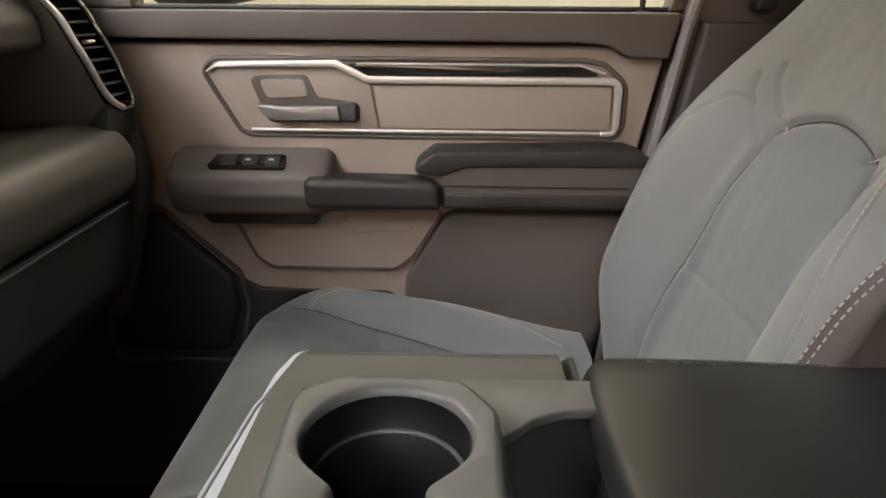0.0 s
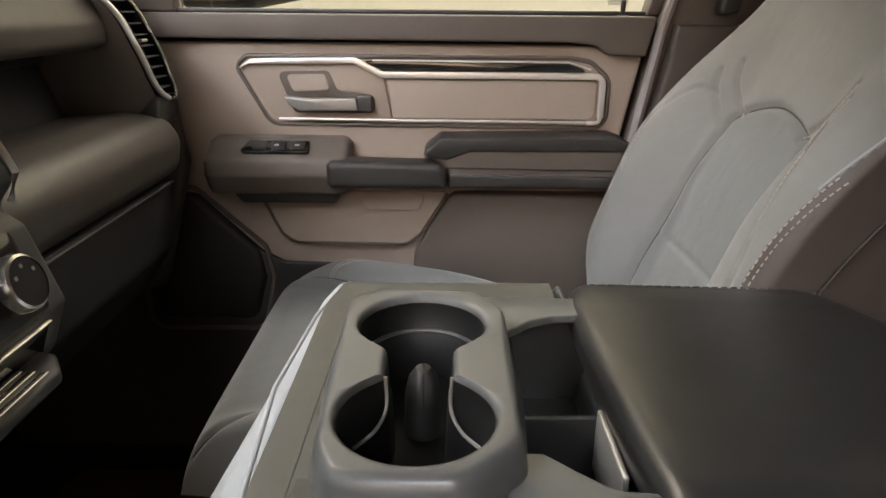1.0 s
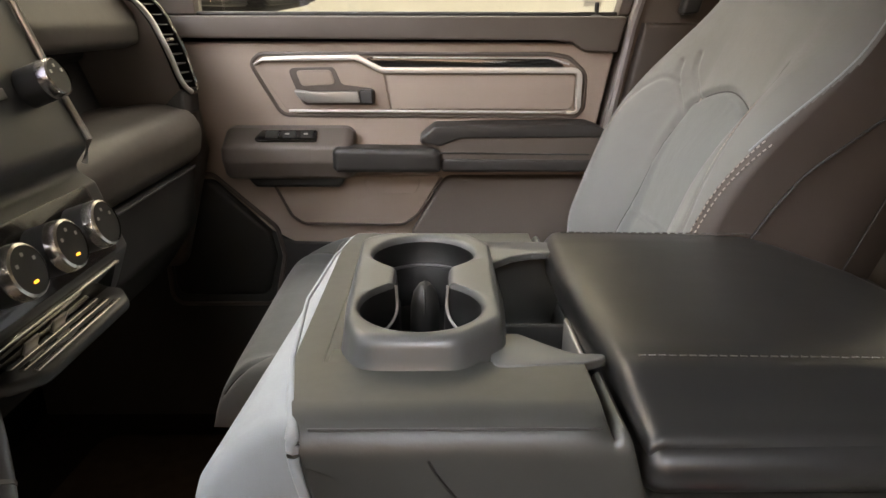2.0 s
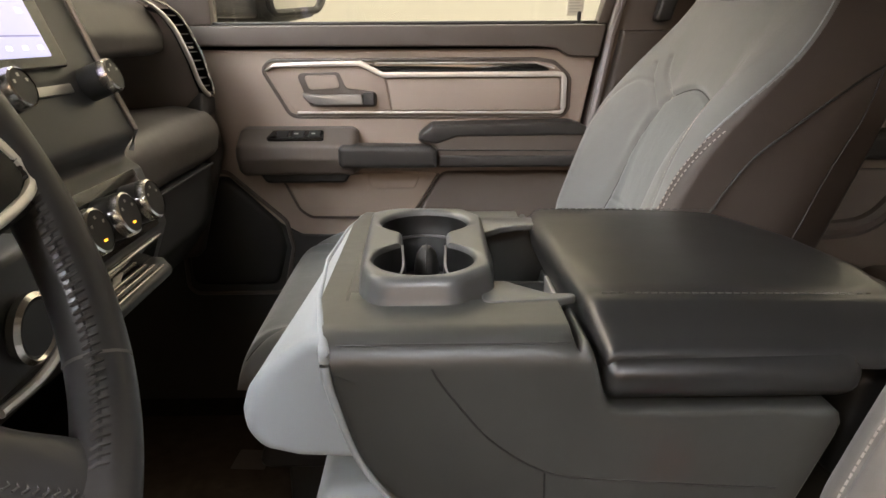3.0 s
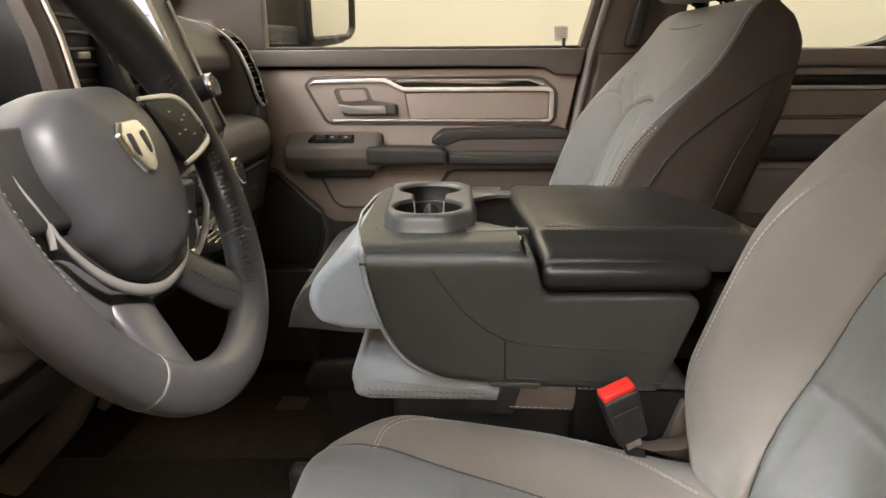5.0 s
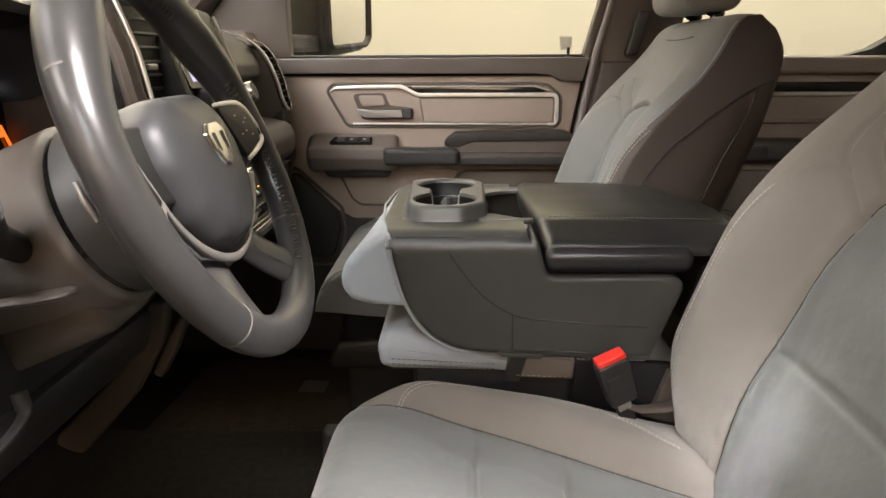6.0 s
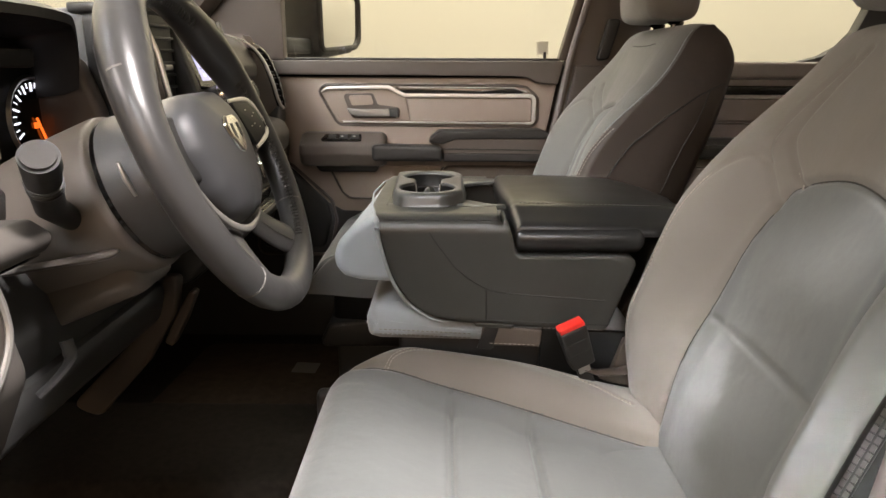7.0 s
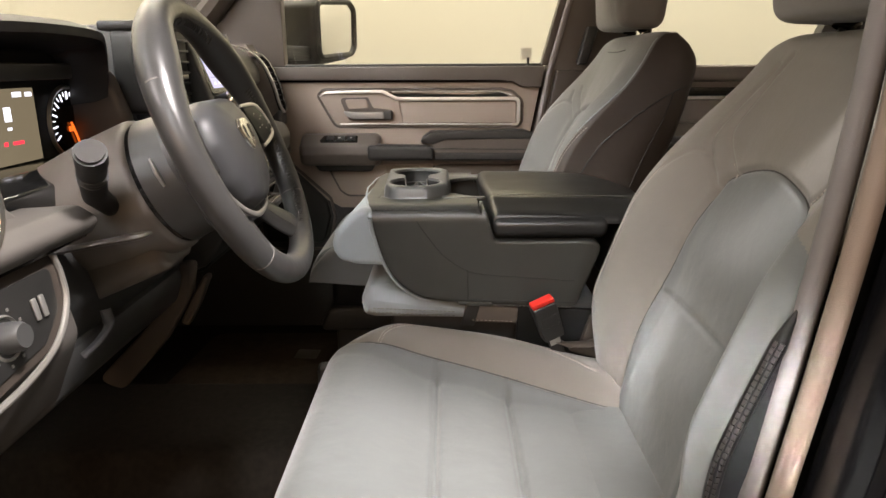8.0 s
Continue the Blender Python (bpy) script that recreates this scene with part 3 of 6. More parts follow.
    part("sill_plate", box(-0.75, 0.47, -0.58, -0.46, 0.04, 0.13, 0.012), PLASTIC, s)


pillars()


def rear_door():
    d = thing("door_2", "brown rear door panel with chrome trim line", "door", kind="structure")
    part("inner_panel", prism([(0.56, 0.06), (1.80, 0.06), (1.80, 0.925), (0.56, 0.925)], "y", DOOR_Y + 0.01, DOOR_Y + 0.06, 0.006), DOOR_SHADED, d)
    part("insert_panel", box(0.70, 1.255, DOOR_Y, DOOR_Y + 0.014, 0.800, 0.866, 0.004), DOOR_SHADED, d, "taupe insert panel")
    part("belt_pad", box(0.54, 1.60, DOOR_Y - 0.012, DOOR_Y + 0.05, 0.925, 0.974, 0.012), DOOR_SHADED, d)
    part("accent_strip", box(0.72, 1.30, DOOR_Y - 0.004, DOOR_Y + 0.012, 0.878, 0.905, 0.004), GLOSS, d)
    part("chrome_trim", tube([(0.58, DOOR_Y + 0.004, 0.905), (0.66, DOOR_Y + 0.004, 0.905), (0.70, DOOR_Y + 0.004, 0.873), (1.26, DOOR_Y + 0.004, 0.873), (1.28, DOOR_Y + 0.004, 0.86), (1.28, DOOR_Y + 0.004, 0.80)], 0.0060, 8, up=(0, 1, 0)), SATIN, d, "satin trim line")
    part("chrome_line", tube([(0.60, DOOR_Y + 0.004, 0.793), (1.27, DOOR_Y + 0.004, 0.793)], 0.0025, 8, up=(0, 1, 0)), CHROME, d)
    part("armrest", box(0.66, 1.12, DOOR_Y - 0.055, DOOR_Y + 0.02, 0.69, 0.752, 0.016), PAD, d)
    part("pull_grip", box(0.66, 0.86, DOOR_Y - 0.075, DOOR_Y - 0.02, 0.695, 0.735, 0.012), PAD, d)
    part("door_handle", box(0.60, 0.70, DOOR_Y - 0.02, DOOR_Y + 0.01, 0.815, 0.838, 0.005), SILVER, d)
    part("map_pocket", prism(rounded([(0.70, 0.66), (1.10, 0.66), (1.04, 0.52), (0.76, 0.52)], 0.03), "y", DOOR_Y - 0.002, DOOR_Y + 0.02, 0.006), POD, d)
    part("pocket_rim", tube(smooth_path([(0.67, DOOR_Y, 0.66), (0.72, DOOR_Y, 0.555), (0.80, DOOR_Y, 0.520), (0.98, DOOR_Y, 0.525), (1.06, DOOR_Y, 0.59), (1.11, DOOR_Y, 0.68)], 6), 0.024, 10, up=(0, 1, 0)), PANEL_DARK, d, "dark moulding round the pocket")
    part("window_frame", prism([(0.56, 0.97), (0.60, 0.97), (0.72, 1.5), (0.67, 1.5)], "y", DOOR_Y + 0.012, DOOR_Y + 0.06, 0.005), PANEL_DARK, d)
    part("rear_frame", prism([(1.02, 0.970), (1.08, 0.976), (1.14, 0.992), (1.19, 1.020), (1.225, 1.06), (1.25, 1.12), (1.33, 1.5), (1.75, 1.5), (1.75, 0.97)], "y", DOOR_Y + 0.012, DOOR_Y + 0.06, 0.005), PLASTIC, d)
    pane = part("window_glass", box(0.58, 1.60, DOOR_Y + 0.034, DOOR_Y + 0.038, 0.96, 1.5), GLASS, d)
    pane.visible_shadow = False
    b = thing("rear_bench", "dark grey cloth rear bench seat", "seat")
    part("cushion", box(0.95, 1.45, -0.40, 1.03, 0.30, 0.46, 0.04, 4), VINYL_TAUPE, b)
    part("backrest", prism(rounded([(1.42, 0.40), (1.56, 1.02), (1.70, 1.02), (1.62, 0.40)], 0.04), "y", -0.40, 1.03, 0.03, 4), VINYL_TAUPE, b)
    part("bench_base", box(0.98, 1.44, -0.38, 1.01, 0.095, 0.31, 0.01), PLASTIC, b)


rear_door()


def wing_mirror():
    w = thing("wing_mirror", "black wing mirror outside the passenger window", "mirror")
    shell = rounded([(1.22, 1.00), (1.250, 0.980), (1.47, 1.005), (1.515, 1.04), (1.520, 1.20), (1.47, 1.235), (1.25, 1.215), (1.22, 1.19)], 0.035)
    o = prism([(y, z) for y, z in shell], "x", -0.60, -0.395, 0.03, 4)
    part("housing", o, PLASTIC, w)
    inner = rounded([(1.240, 1.010), (1.465, 1.025), (1.497, 1.05), (1.500, 1.19), (1.46, 1.215), (1.25, 1.20), (1.238, 1.18)], 0.030)
    part("glass", prism(inner, "x", -0.397, -0.392, 0.001), MIRROR, w, "mirror glass")
    part("bezel", tube([(-0.393, y, z) for y, z in inner], 0.010, 8, True, up=(1, 0, 0)), PLASTIC, w)
    part("arm", box(-0.50, -0.42, 0.99, 1.26, 1.00, 1.05, 0.012), PLASTIC, w)
    w.matrix_world = Matrix.Translation((-0.405, 1.390, 1.1)) @ pose(0, 0, 0, 0, 0, -22) @ Matrix.Translation((0.395, -1.238, -1.105))


wing_mirror()


# ---- seats ----
def dist_to(lines, U, V):
    """The distance of grid points (U, V) from the nearest of some 2D lines, in their units."""
    best = np.full(U.shape, 9.0)
    for line in lines:
        p = np.array(line, float)
        for a, b in zip(p, p[1:]):
            d = b - a
            k = np.clip(((U - a[0]) * d[0] + (V - a[1]) * d[1]) / max(d @ d, 1e-12), 0, 1)
            best = np.minimum(best, np.hypot(U - a[0] - k * d[0], V - a[1] - k * d[1]))
    return best


def step(x, a, b):
    t = np.clip((x - a) / (b - a), 0, 1)
    return t * t * (3 - 2 * t)


class Back:
    """The front of a backrest: w across in metres, s up the spine; d towards the front."""
    W, L = 0.284, 0.712

    def __init__(self, worn=False):
        """worn: the bolster at w < 0 is pressed flatter, with its seam farther out."""
        self.worn = worn

    def half(self, s):
        k = np.clip(s / self.L, 0, 1)
        return self.W * (0.92 + 0.08 * step(k, 0, 0.28)) * (1 - 0.19 * step(k, 0.66, 1.0) ** 1.3) * (1 - 0.07 * step(k, 0.92, 1.0) ** 1.5)

    def lines(self):
        L = self.L
        ins = smooth_path([(k * a, b) for k, a, b in [(1, 0.132, 0.0), (1, 0.137, 0.16), (1, 0.126, 0.30), (1, 0.110, 0.430), (1, 0.088, 0.466), (1, 0.0, 0.488), *[(-1, a, b) for a, b in ([(0.092, 0.472), (0.130, 0.450), (0.152, 0.400), (0.162, 0.30), (0.166, 0.16), (0.160, 0.0)] if self.worn else [(0.088, 0.466), (0.110, 0.430), (0.126, 0.30), (0.137, 0.16), (0.132, 0.0)])]]], 6)
        inner = dict.fromkeys((1, -1), [(0.086, 0.460), (0.132, 0.500), (0.150, 0.535), (0.140, 0.60), (0.112, 0.655)])
        if self.worn:
            inner[-1] = [(0.128, 0.462), (0.150, 0.492), (0.158, 0.535), (0.142, 0.60), (0.112, 0.655)]
        sides = (1,) if self.worn else (1, -1)
        cut = 5 if self.worn else 3
        up = [smooth_path([(k * a, b) for a, b in inner[k][:cut]], 6) for k in (1, -1)]
        up += [smooth_path([(k * a, b) for a, b in [(0.108, 0.428), (0.156, 0.480), (0.175, 0.515), (0.168, 0.58), (0.138, 0.64)][:cut]], 6) for k in sides]
        side = [smooth_path([(k * 0.156, 0.480), (k * 0.190, 0.475), (k * 0.222, 0.42), (k * 0.243, 0.31), (k * 0.242, 0.15), (k * 0.225, 0.02)], 6) for k in sides]
        return ins, up, side

    def depth(self, w, s):
        k = s / self.L
        h = self.half(s)
        u = np.abs(w) / h
        ins, up, side = self.lines()
        near = (w < 0) & self.worn
        bol = np.where(near, 0.064 * step(np.abs(w), 0.130, 0.236), 0.080 * step(np.abs(w), 0.095, 0.225)) * step(k, -0.06, 0.28) * (1 - step(k, 0.48, 0.96))
        d = 0.004 + bol + 0.016 * np.sin(np.pi * np.clip(k, 0, 1)) + 0.004 * step(k, 0.8, 1)
        d = d - 0.0075 * np.exp(-(dist_to([ins], w, s) / 0.0055) ** 2)
        d = d - 0.0050 * np.exp(-(dist_to(up, w, s) / 0.0040) ** 2) - 0.0035 * np.exp(-(dist_to(side, w, s) / 0.0045) ** 2)
        crease = [[(-0.17, 0.252), (0.0, 0.254), (0.14, 0.250)]]
        inside = 1 - np.where(near, step(np.abs(w), 0.140, 0.165), step(np.abs(w), 0.115, 0.140))
        d = d - 0.0035 * np.exp(-(dist_to(crease, w, s) / 0.006) ** 2) * inside
        d = d + 0.008 * np.exp(-((s - 0.36) / 0.07) ** 2) * inside + 0.008 * np.exp(-((s - 0.15) / 0.07) ** 2) * inside
        edge = np.clip(1 - u ** 10, 0, 1) ** 0.5
        top = np.clip(1 - np.clip((k - 0.91) / 0.09, 0, 1) ** 2.2, 0, 1) ** 0.5
        d = d - np.where(near, 0.016, 0.030) * (1 - edge)
        return -0.060 + (d + 0.060) * top

    def point(self, w, s, lift=0.0):
        return (-(float(self.depth(np.array(w), np.array(s))) + lift), w, s)


class Cushion:
    """The top of a seat cushion: x back from the front lip, w across."""
    W, L = 0.275, 0.54

    def __init__(self, worn=False):
        """worn: the bolster at w < 0 is pressed flat, with its seam close to the edge."""
        self.worn = worn

    def half(self, x):
        return self.W * (0.90 + 0.10 * step(x, 0.0, 0.16))

    def split(self, x, w):
        """Half the width of the middle panel."""
        far = np.interp(x, [0.0, 0.03, 0.075, 0.14, 0.20, 0.27, 0.34, 0.434, 0.54], [0.236, 0.230, 0.220, 0.205, 0.190, 0.172, 0.152, 0.130, 0.108])
        return np.where((w < 0) & self.worn, 0.240, far)

    def lines(self):
        seam = [smooth_path([(x, k * float(self.split(x, k))) for x in (0.015, 0.045, 0.08, 0.14, 0.20, 0.27, 0.34, 0.434, 0.54)], 5) for k in (1, -1)]
        sides = (1,) if self.worn else (1, -1)
        arch = [smooth_path([(0.105, k * 0.212), (0.125, k * 0.228), (0.165, k * 0.238), (0.24, k * 0.241), (0.34, k * 0.236), (0.43, k * 0.215), (0.50, k * 0.170)], 6) for k in sides]
        reach = -0.235 if self.worn else -0.150
        cross = [[(0.214, reach), (0.214, 0.180)], [(0.336, reach), (0.336, 0.148)]]
        return seam, arch, cross

    def height(self, x, w):
        h = self.half(x)
        u = np.abs(w) / h
        seam, arch, cross = self.lines()
        mid = self.split(x, w)
        bol = np.where((w < 0) & self.worn, 0.012, 0.080) * step(np.abs(w) - mid, -0.045, 0.052) * step(x, -0.09, 0.16) * (1 - 0.30 * step(x, 0.3, 0.54))
        z = 0.0 - 0.165 * np.clip(x, 0, 1) + 0.012 * np.exp(-((x - 0.08) / 0.07) ** 2) + bol
        inside = 1 - step(np.abs(w) - mid, -0.045, 0.0)
        z = z + 0.010 * inside * (np.exp(-((x - 0.275) / 0.045) ** 2) + np.exp(-((x - 0.41) / 0.05) ** 2) + np.exp(-((x - 0.12) / 0.06) ** 2))
        z = z - 0.009 * np.exp(-(dist_to(seam, x, w) / 0.0055) ** 2) - 0.003 * np.exp(-(dist_to(arch, x, w) / 0.004) ** 2)
        z = z - 0.012 * np.exp(-(dist_to(cross, x, w) / 0.0055) ** 2) * np.maximum(inside, 0.35 * (np.abs(w) < mid))
        edge = np.clip(1 - u ** 11, 0, 1) ** 0.5
        lip = np.clip(1 - np.clip((0.055 - x) / 0.055, 0, 1) ** 2.2, 0, 1) ** 0.5
        base = -0.075
        return base + (z - base) * edge * lip

    def point(self, x, w, lift=0.0):
        return (x, w, float(self.height(np.array(x), np.array(w))) + lift)


def grid_sheet(X, Y, Z):
    return sheet([[(X[i, j], Y[i, j], Z[i, j]) for j in range(X.shape[1])] for i in range(X.shape[0])])


def split_sheet(X, Y, Z, inside):
    """The same as grid_sheet, in two meshes: where inside is false, and where it is true."""
    out = []
    for want in (False, True):
        bm = bmesh.new()
        made = {}

        def vert(i, j):
            if (i, j) not in made:
                made[i, j] = bm.verts.new((X[i, j], Y[i, j], Z[i, j]))
            return made[i, j]
        for i in range(X.shape[0] - 1):
            for j in range(X.shape[1] - 1):
                if bool(inside[i, j]) == want:
                    bm.faces.new((vert(i, j), vert(i + 1, j), vert(i + 1, j + 1), vert(i, j + 1)))
        out.append(bm)
    return out


def within(line, U, V):
    """Which grid points lie inside a closed 2D line."""
    p = np.array(line, float)
    hit = np.zeros(U.shape, bool)
    for a, b in zip(p, np.roll(p, -1, 0)):
        if a[1] == b[1]:
            continue
        cross = ((a[1] > V) != (b[1] > V)) & (U < (b[0] - a[0]) * (V - a[1]) / (b[1] - a[1]) + a[0])
        hit ^= cross
    return hit


def cosine(n, power=1.0):
    """From -1 to 1, closer together at the ends."""
    t = np.linspace(-1, 1, n)
    return np.sign(t) * (1 - (1 - np.abs(t)) ** 1.6)


def c_at(c, p, x, y, z):
    return (p[0] + x, p[1] + y, float(c.height(np.array(p[0]), np.array(p[1]))) + z + 0.0004)


def front_seat(x, y, z, hinge, recline, label, dark_side, near_dark=False, bolster=None, tall=1.0):
    """A bucket seat. (x, y, z): the front lip's middle; hinge: (x, z) of the backrest's foot; dark_side: +1 or -1, the side whose back panel shows."""
    seat = thing("front_seat", label, "seat", group="front seats")
    c, b = Cushion(near_dark), Back(near_dark)
    bolster = bolster or CLOTH_WARM
    # cushion
    xs = np.concatenate([np.linspace(0, 0.06, 22, endpoint=False), np.linspace(0.06, c.L, 150)])
    X, U = np.meshgrid(xs, cosine(181), indexing="ij")
    W = U * c.half(X)
    seam, arch, cross = c.lines()
    mid = 0.5 * (X[:-1, :-1] + X[1:, 1:]), 0.5 * (W[:-1, :-1] + W[1:, 1:])
    loop = [(-0.1, -float(c.split(0.0, -1))), *seam[1], (0.60, -float(c.split(0.54, -1))), (0.60, 0.105), *seam[0][::-1], (-0.1, 0.238)]
    outer, inner = split_sheet(X + x, W + y, c.height(X, W) + z, within(loop, *mid))
    for k in (1, -1):
        half = outer.copy()
        bmesh.ops.delete(half, geom=[f for f in half.faces if (f.calc_center_median().y - y) * k < 0], context="FACES")
        # The driver's door-side bolster takes the cooler cloth, a tint for the light there.
        part("cushion_bolster", half, CLOTH if near_dark and k < 0 else bolster, seat, "stitched cloth bolster", smooth=180)
    outer.free()
    part("cushion", inner, CLOTH, seat, "grey cloth cushion", smooth=180)
    for line in seam:
        part("seam", tube([c_at(c, p, x, y, z) for p in line], 0.0013, 5), SEAM, seat)
    back = 0.0 if near_dark else 0.055
    ring = [(back + x, y - 0.236), (back + x, y + 0.236), (0.16 + x, y + c.W), (c.L + x, y + c.W), (c.L + x, y - c.W), (0.16 + x, y - c.W)]
    # The passenger's skirt is near black: shade under the lip, put in as colour.
    part("cushion_skirt", prism(rounded(ring, 0.03), "z", z - 0.155, z - 0.066, 0.012), CLOTH if near_dark else BLACK_SHADE, seat)
    part("side_valance", prism(rounded([(0.02 + x, z - 0.20), (0.50 + x, z - 0.20), (0.56 + x, z - 0.09), (0.05 + x, z - 0.14)], 0.02), "y", y - 0.272, y + 0.272, 0.01), PLASTIC, seat, "black plastic side valance")
    part("base_rail", box(x + 0.06, x + 0.50, y - 0.22, y - 0.17, 0.095, z - 0.17, 0.008), PLASTIC, seat)
    part("base_rail", box(x + 0.06, x + 0.50, y + 0.17, y + 0.22, 0.095, z - 0.17, 0.008), PLASTIC, seat)
    for line in arch:
        for off in (-0.003, 0.003):
            bm = stitches([(p[0] + x, q + y, float(c.height(np.array(p[0]), np.array(q))) + z + 0.0012) for p in line for q in [p[1] + off]], 0.0045, 0.0018, 0.0007)
            part("stitching", bm, THREAD, seat, "fine double stitching")
    # backrest, in its own leaning frame
    m = pose(hinge[0], y, hinge[1], 0, recline, 0)
    ss = np.concatenate([np.linspace(0, b.L * 0.88, 220, endpoint=False), np.linspace(b.L * 0.88, b.L, 50)])
    S, U = np.meshgrid(ss, cosine(181), indexing="ij")
    Wb = U * b.half(S)
    ins, up, side = b.lines()
    mid = 0.5 * (Wb[:-1, :-1] + Wb[1:, 1:]), 0.5 * (S[:-1, :-1] + S[1:, 1:])
    outer, inner = split_sheet(-b.depth(Wb, S), Wb, S * tall, within([*ins, (-0.16, -0.1), (0.132, -0.1)], *mid))
    crest = lambda s: float(b.half(np.array(s))) * (0.915 + 0.085 * float(step(np.array(s / b.L), 0.40, 0.80)))
    pieces = [(outer, "backrest", bolster, "warm grey cloth backrest"), (inner, "backrest_insert", CLOTH, "grey cloth insert")]
    if near_dark:
        # Door-side bolster split off in cooler cloth: the light's tint as colour.
        cool = outer.copy()
        past = lambda f: f.calc_center_median().y < 0 and f.calc_center_median().z < (0.452 - 0.35 * max(0.0, -0.16 - f.calc_center_median().y)) * tall
        bmesh.ops.delete(cool, geom=[f for f in cool.faces if not past(f)], context="FACES")
        bmesh.ops.delete(outer, geom=[f for f in outer.faces if past(f)], context="FACES")
        pieces.append((cool, "backrest_bolster", CLOTH, "grey cloth bolster, cool light put into its tone"))
    else:
        flank = outer.copy()
        past = lambda f: f.calc_center_median().y < -crest(f.calc_center_median().z / tall)
        bmesh.ops.delete(flank, geom=[f for f in flank.faces if not past(f)], context="FACES")
        bmesh.ops.delete(outer, geom=[f for f in outer.faces if past(f)], context="FACES")
        pieces.append((flank, "flank", VINYL_TAUPE, "dark taupe vinyl flank"))
    for bm, name, mat, label in pieces:
        bmesh.ops.transform(bm, matrix=m, verts=bm.verts)
        part(name, bm, mat, seat, label, smooth=180)
    part("seam", tube([m @ Vector((-(float(b.depth(np.array(p[0]), np.array(p[1]))) + 0.0004), p[0], p[1] * tall)) for p in ins], 0.0013, 5), SEAM, seat)
    if not near_dark:
        line = [(-crest(q) + 0.002, q) for q in np.linspace(0.42, 0.685, 40)]
        part("edge_piping", tube([m @ Vector((-(float(b.depth(np.array(w), np.array(q))) + 0.0004), w, q * tall)) for w, q in line], 0.0012, 6), CLOTH_LIGHT, seat, "pale edge piping")
        line = [(w, 0.642 + 0.002 * (w / 0.07) ** 2) for w in np.linspace(-0.105, 0.085, 24)]
        part("seam", tube([m @ Vector((-(float(b.depth(np.array(w), np.array(q))) + 0.0003), w, q * tall)) for w, q in line], 0.0012, 6), SEAM, seat)
    # shell: sides and back, rounded at the top
    rows = []
    for s in np.linspace(0, b.L, 60):
        k = s / b.L
        h = float(b.half(np.array(s)))
        topk = float(np.clip(1 - np.clip((k - 0.86) / 0.14, 0, 1) ** 3.4, 0, 1) ** 0.5)
        d0 = -float(b.depth(np.array(h * 0.9999), np.array(s)))
        d1 = -float(b.depth(np.array(-h * 0.9999), np.array(s)))
        back = max(0.062 + (0.148 - 0.010 * k - 0.062) * topk, d0 + 0.002)
        hh = h + 0.003
        rows.append([(d1 - (-0.004 if near_dark else 0.003), -hh, s * tall), (d1 + (back - d1) * 0.5, -hh - 0.004, s * tall), (back - 0.02 * topk, -hh, s * tall), (back, -hh + 0.025, s * tall), (back + 0.01, 0, s * tall), (back, hh - 0.025, s * tall), (back - 0.02 * topk, hh, s * tall), (d0 + (back - d0) * 0.5, hh + 0.004, s * tall), (d0 - 0.003, hh, s * tall)])
    rows.append([(p[0], p[1] * 0.96, p[2] + 0.002) for p in rows[-1]])
    bm = sheet(rows)
    last = rows[-1]
    f = bm.verts.new((sum(p[0] for p in last) / 9, 0, last[0][2] + 0.004))
    bm.verts.ensure_lookup_table()
    vs = bm.verts[len(bm.verts) - 10:len(bm.verts) - 1]
    for a, c2 in zip(vs, vs[1:]):
        bm.faces.new((a, c2, f))
    bmesh.ops.transform(bm, matrix=m, verts=bm.verts)
    part("back_shell", bm, BLACK_SHADE if near_dark else VINYL_TAUPE, seat, "dark vinyl sides and back", smooth=60)
    # seams on the shell's sides
    for k in (1, -1):
        line = [(-0.030, 0, 0.16), (-0.042, 0, 0.26), (-0.036, 0, 0.337), (-0.020, 0, 0.41), (0.006, 0, 0.46), (0.034, 0, 0.507), (0.078, 0, 0.566), (0.118, 0, 0.606)]
        pts = []
        for p in smooth_path(line, 6):
            h = float(b.half(np.array(p[2]))) + 0.0085
            pts.append(m @ Vector((p[0], k * h, p[2] * tall)))
        if near_dark and k < 0:
            edge = []
            for q in np.linspace(0.02, 0.372, 64):
                h = float(b.half(np.array(q)))
                d0 = -float(b.depth(np.array(-h * 0.9999), np.array(q)))
                edge.append((d0, -h - 0.003, q * tall))
            thick = [0.0085 * min(1.0, (len(edge) - i) / 10) for i in range(len(edge))]
            part("piping", tube([m @ Vector((d, w, q)) for d, w, q in edge], thick, 12), BLACK_SHADE, seat, "black padded edge")
            for turn in (-0.98, -0.18):
                line = [m @ Vector((d + 0.0080 * math.sin(turn), w - 0.0080 * math.cos(turn), q)) for d, w, q in edge[:-8]]
                part("side_stitching", stitches(line, 0.0064, 0.0014, 0.0029), PAD, seat, "thick black stitching")
            continue
        part("side_seam", tube(pts, 0.0018, 6), PLASTIC, seat)
        pts = []
        for p in smooth_path([(0.090, 0, 0.06), (0.086, 0, 0.20), (0.086, 0, 0.36), (0.086, 0, 0.44), (0.092, 0, 0.512), (0.094, 0, 0.582)], 6):
            h = float(b.half(np.array(p[2]))) + 0.0075
            pts.append(m @ Vector((p[0], k * h, p[2] * tall)))
        part("side_seam", tube(pts, 0.0014, 6), PLASTIC, seat)
        for off in (0.006, 0.014):
            pts = []
            for s in np.linspace(0.06, 0.60 if near_dark or k > 0 else 0.44, 80):
                h = float(b.half(np.array(s)))
                if k < 0 and not near_dark:
                    w = -crest(s) - off * 0.8 + 0.003
                    pts.append(m @ Vector((-(float(b.depth(np.array(w), np.array(s))) + 0.0008), w, s * tall)))
                    continue
                d0 = -float(b.depth(np.array(h * 0.9999), np.array(s)))
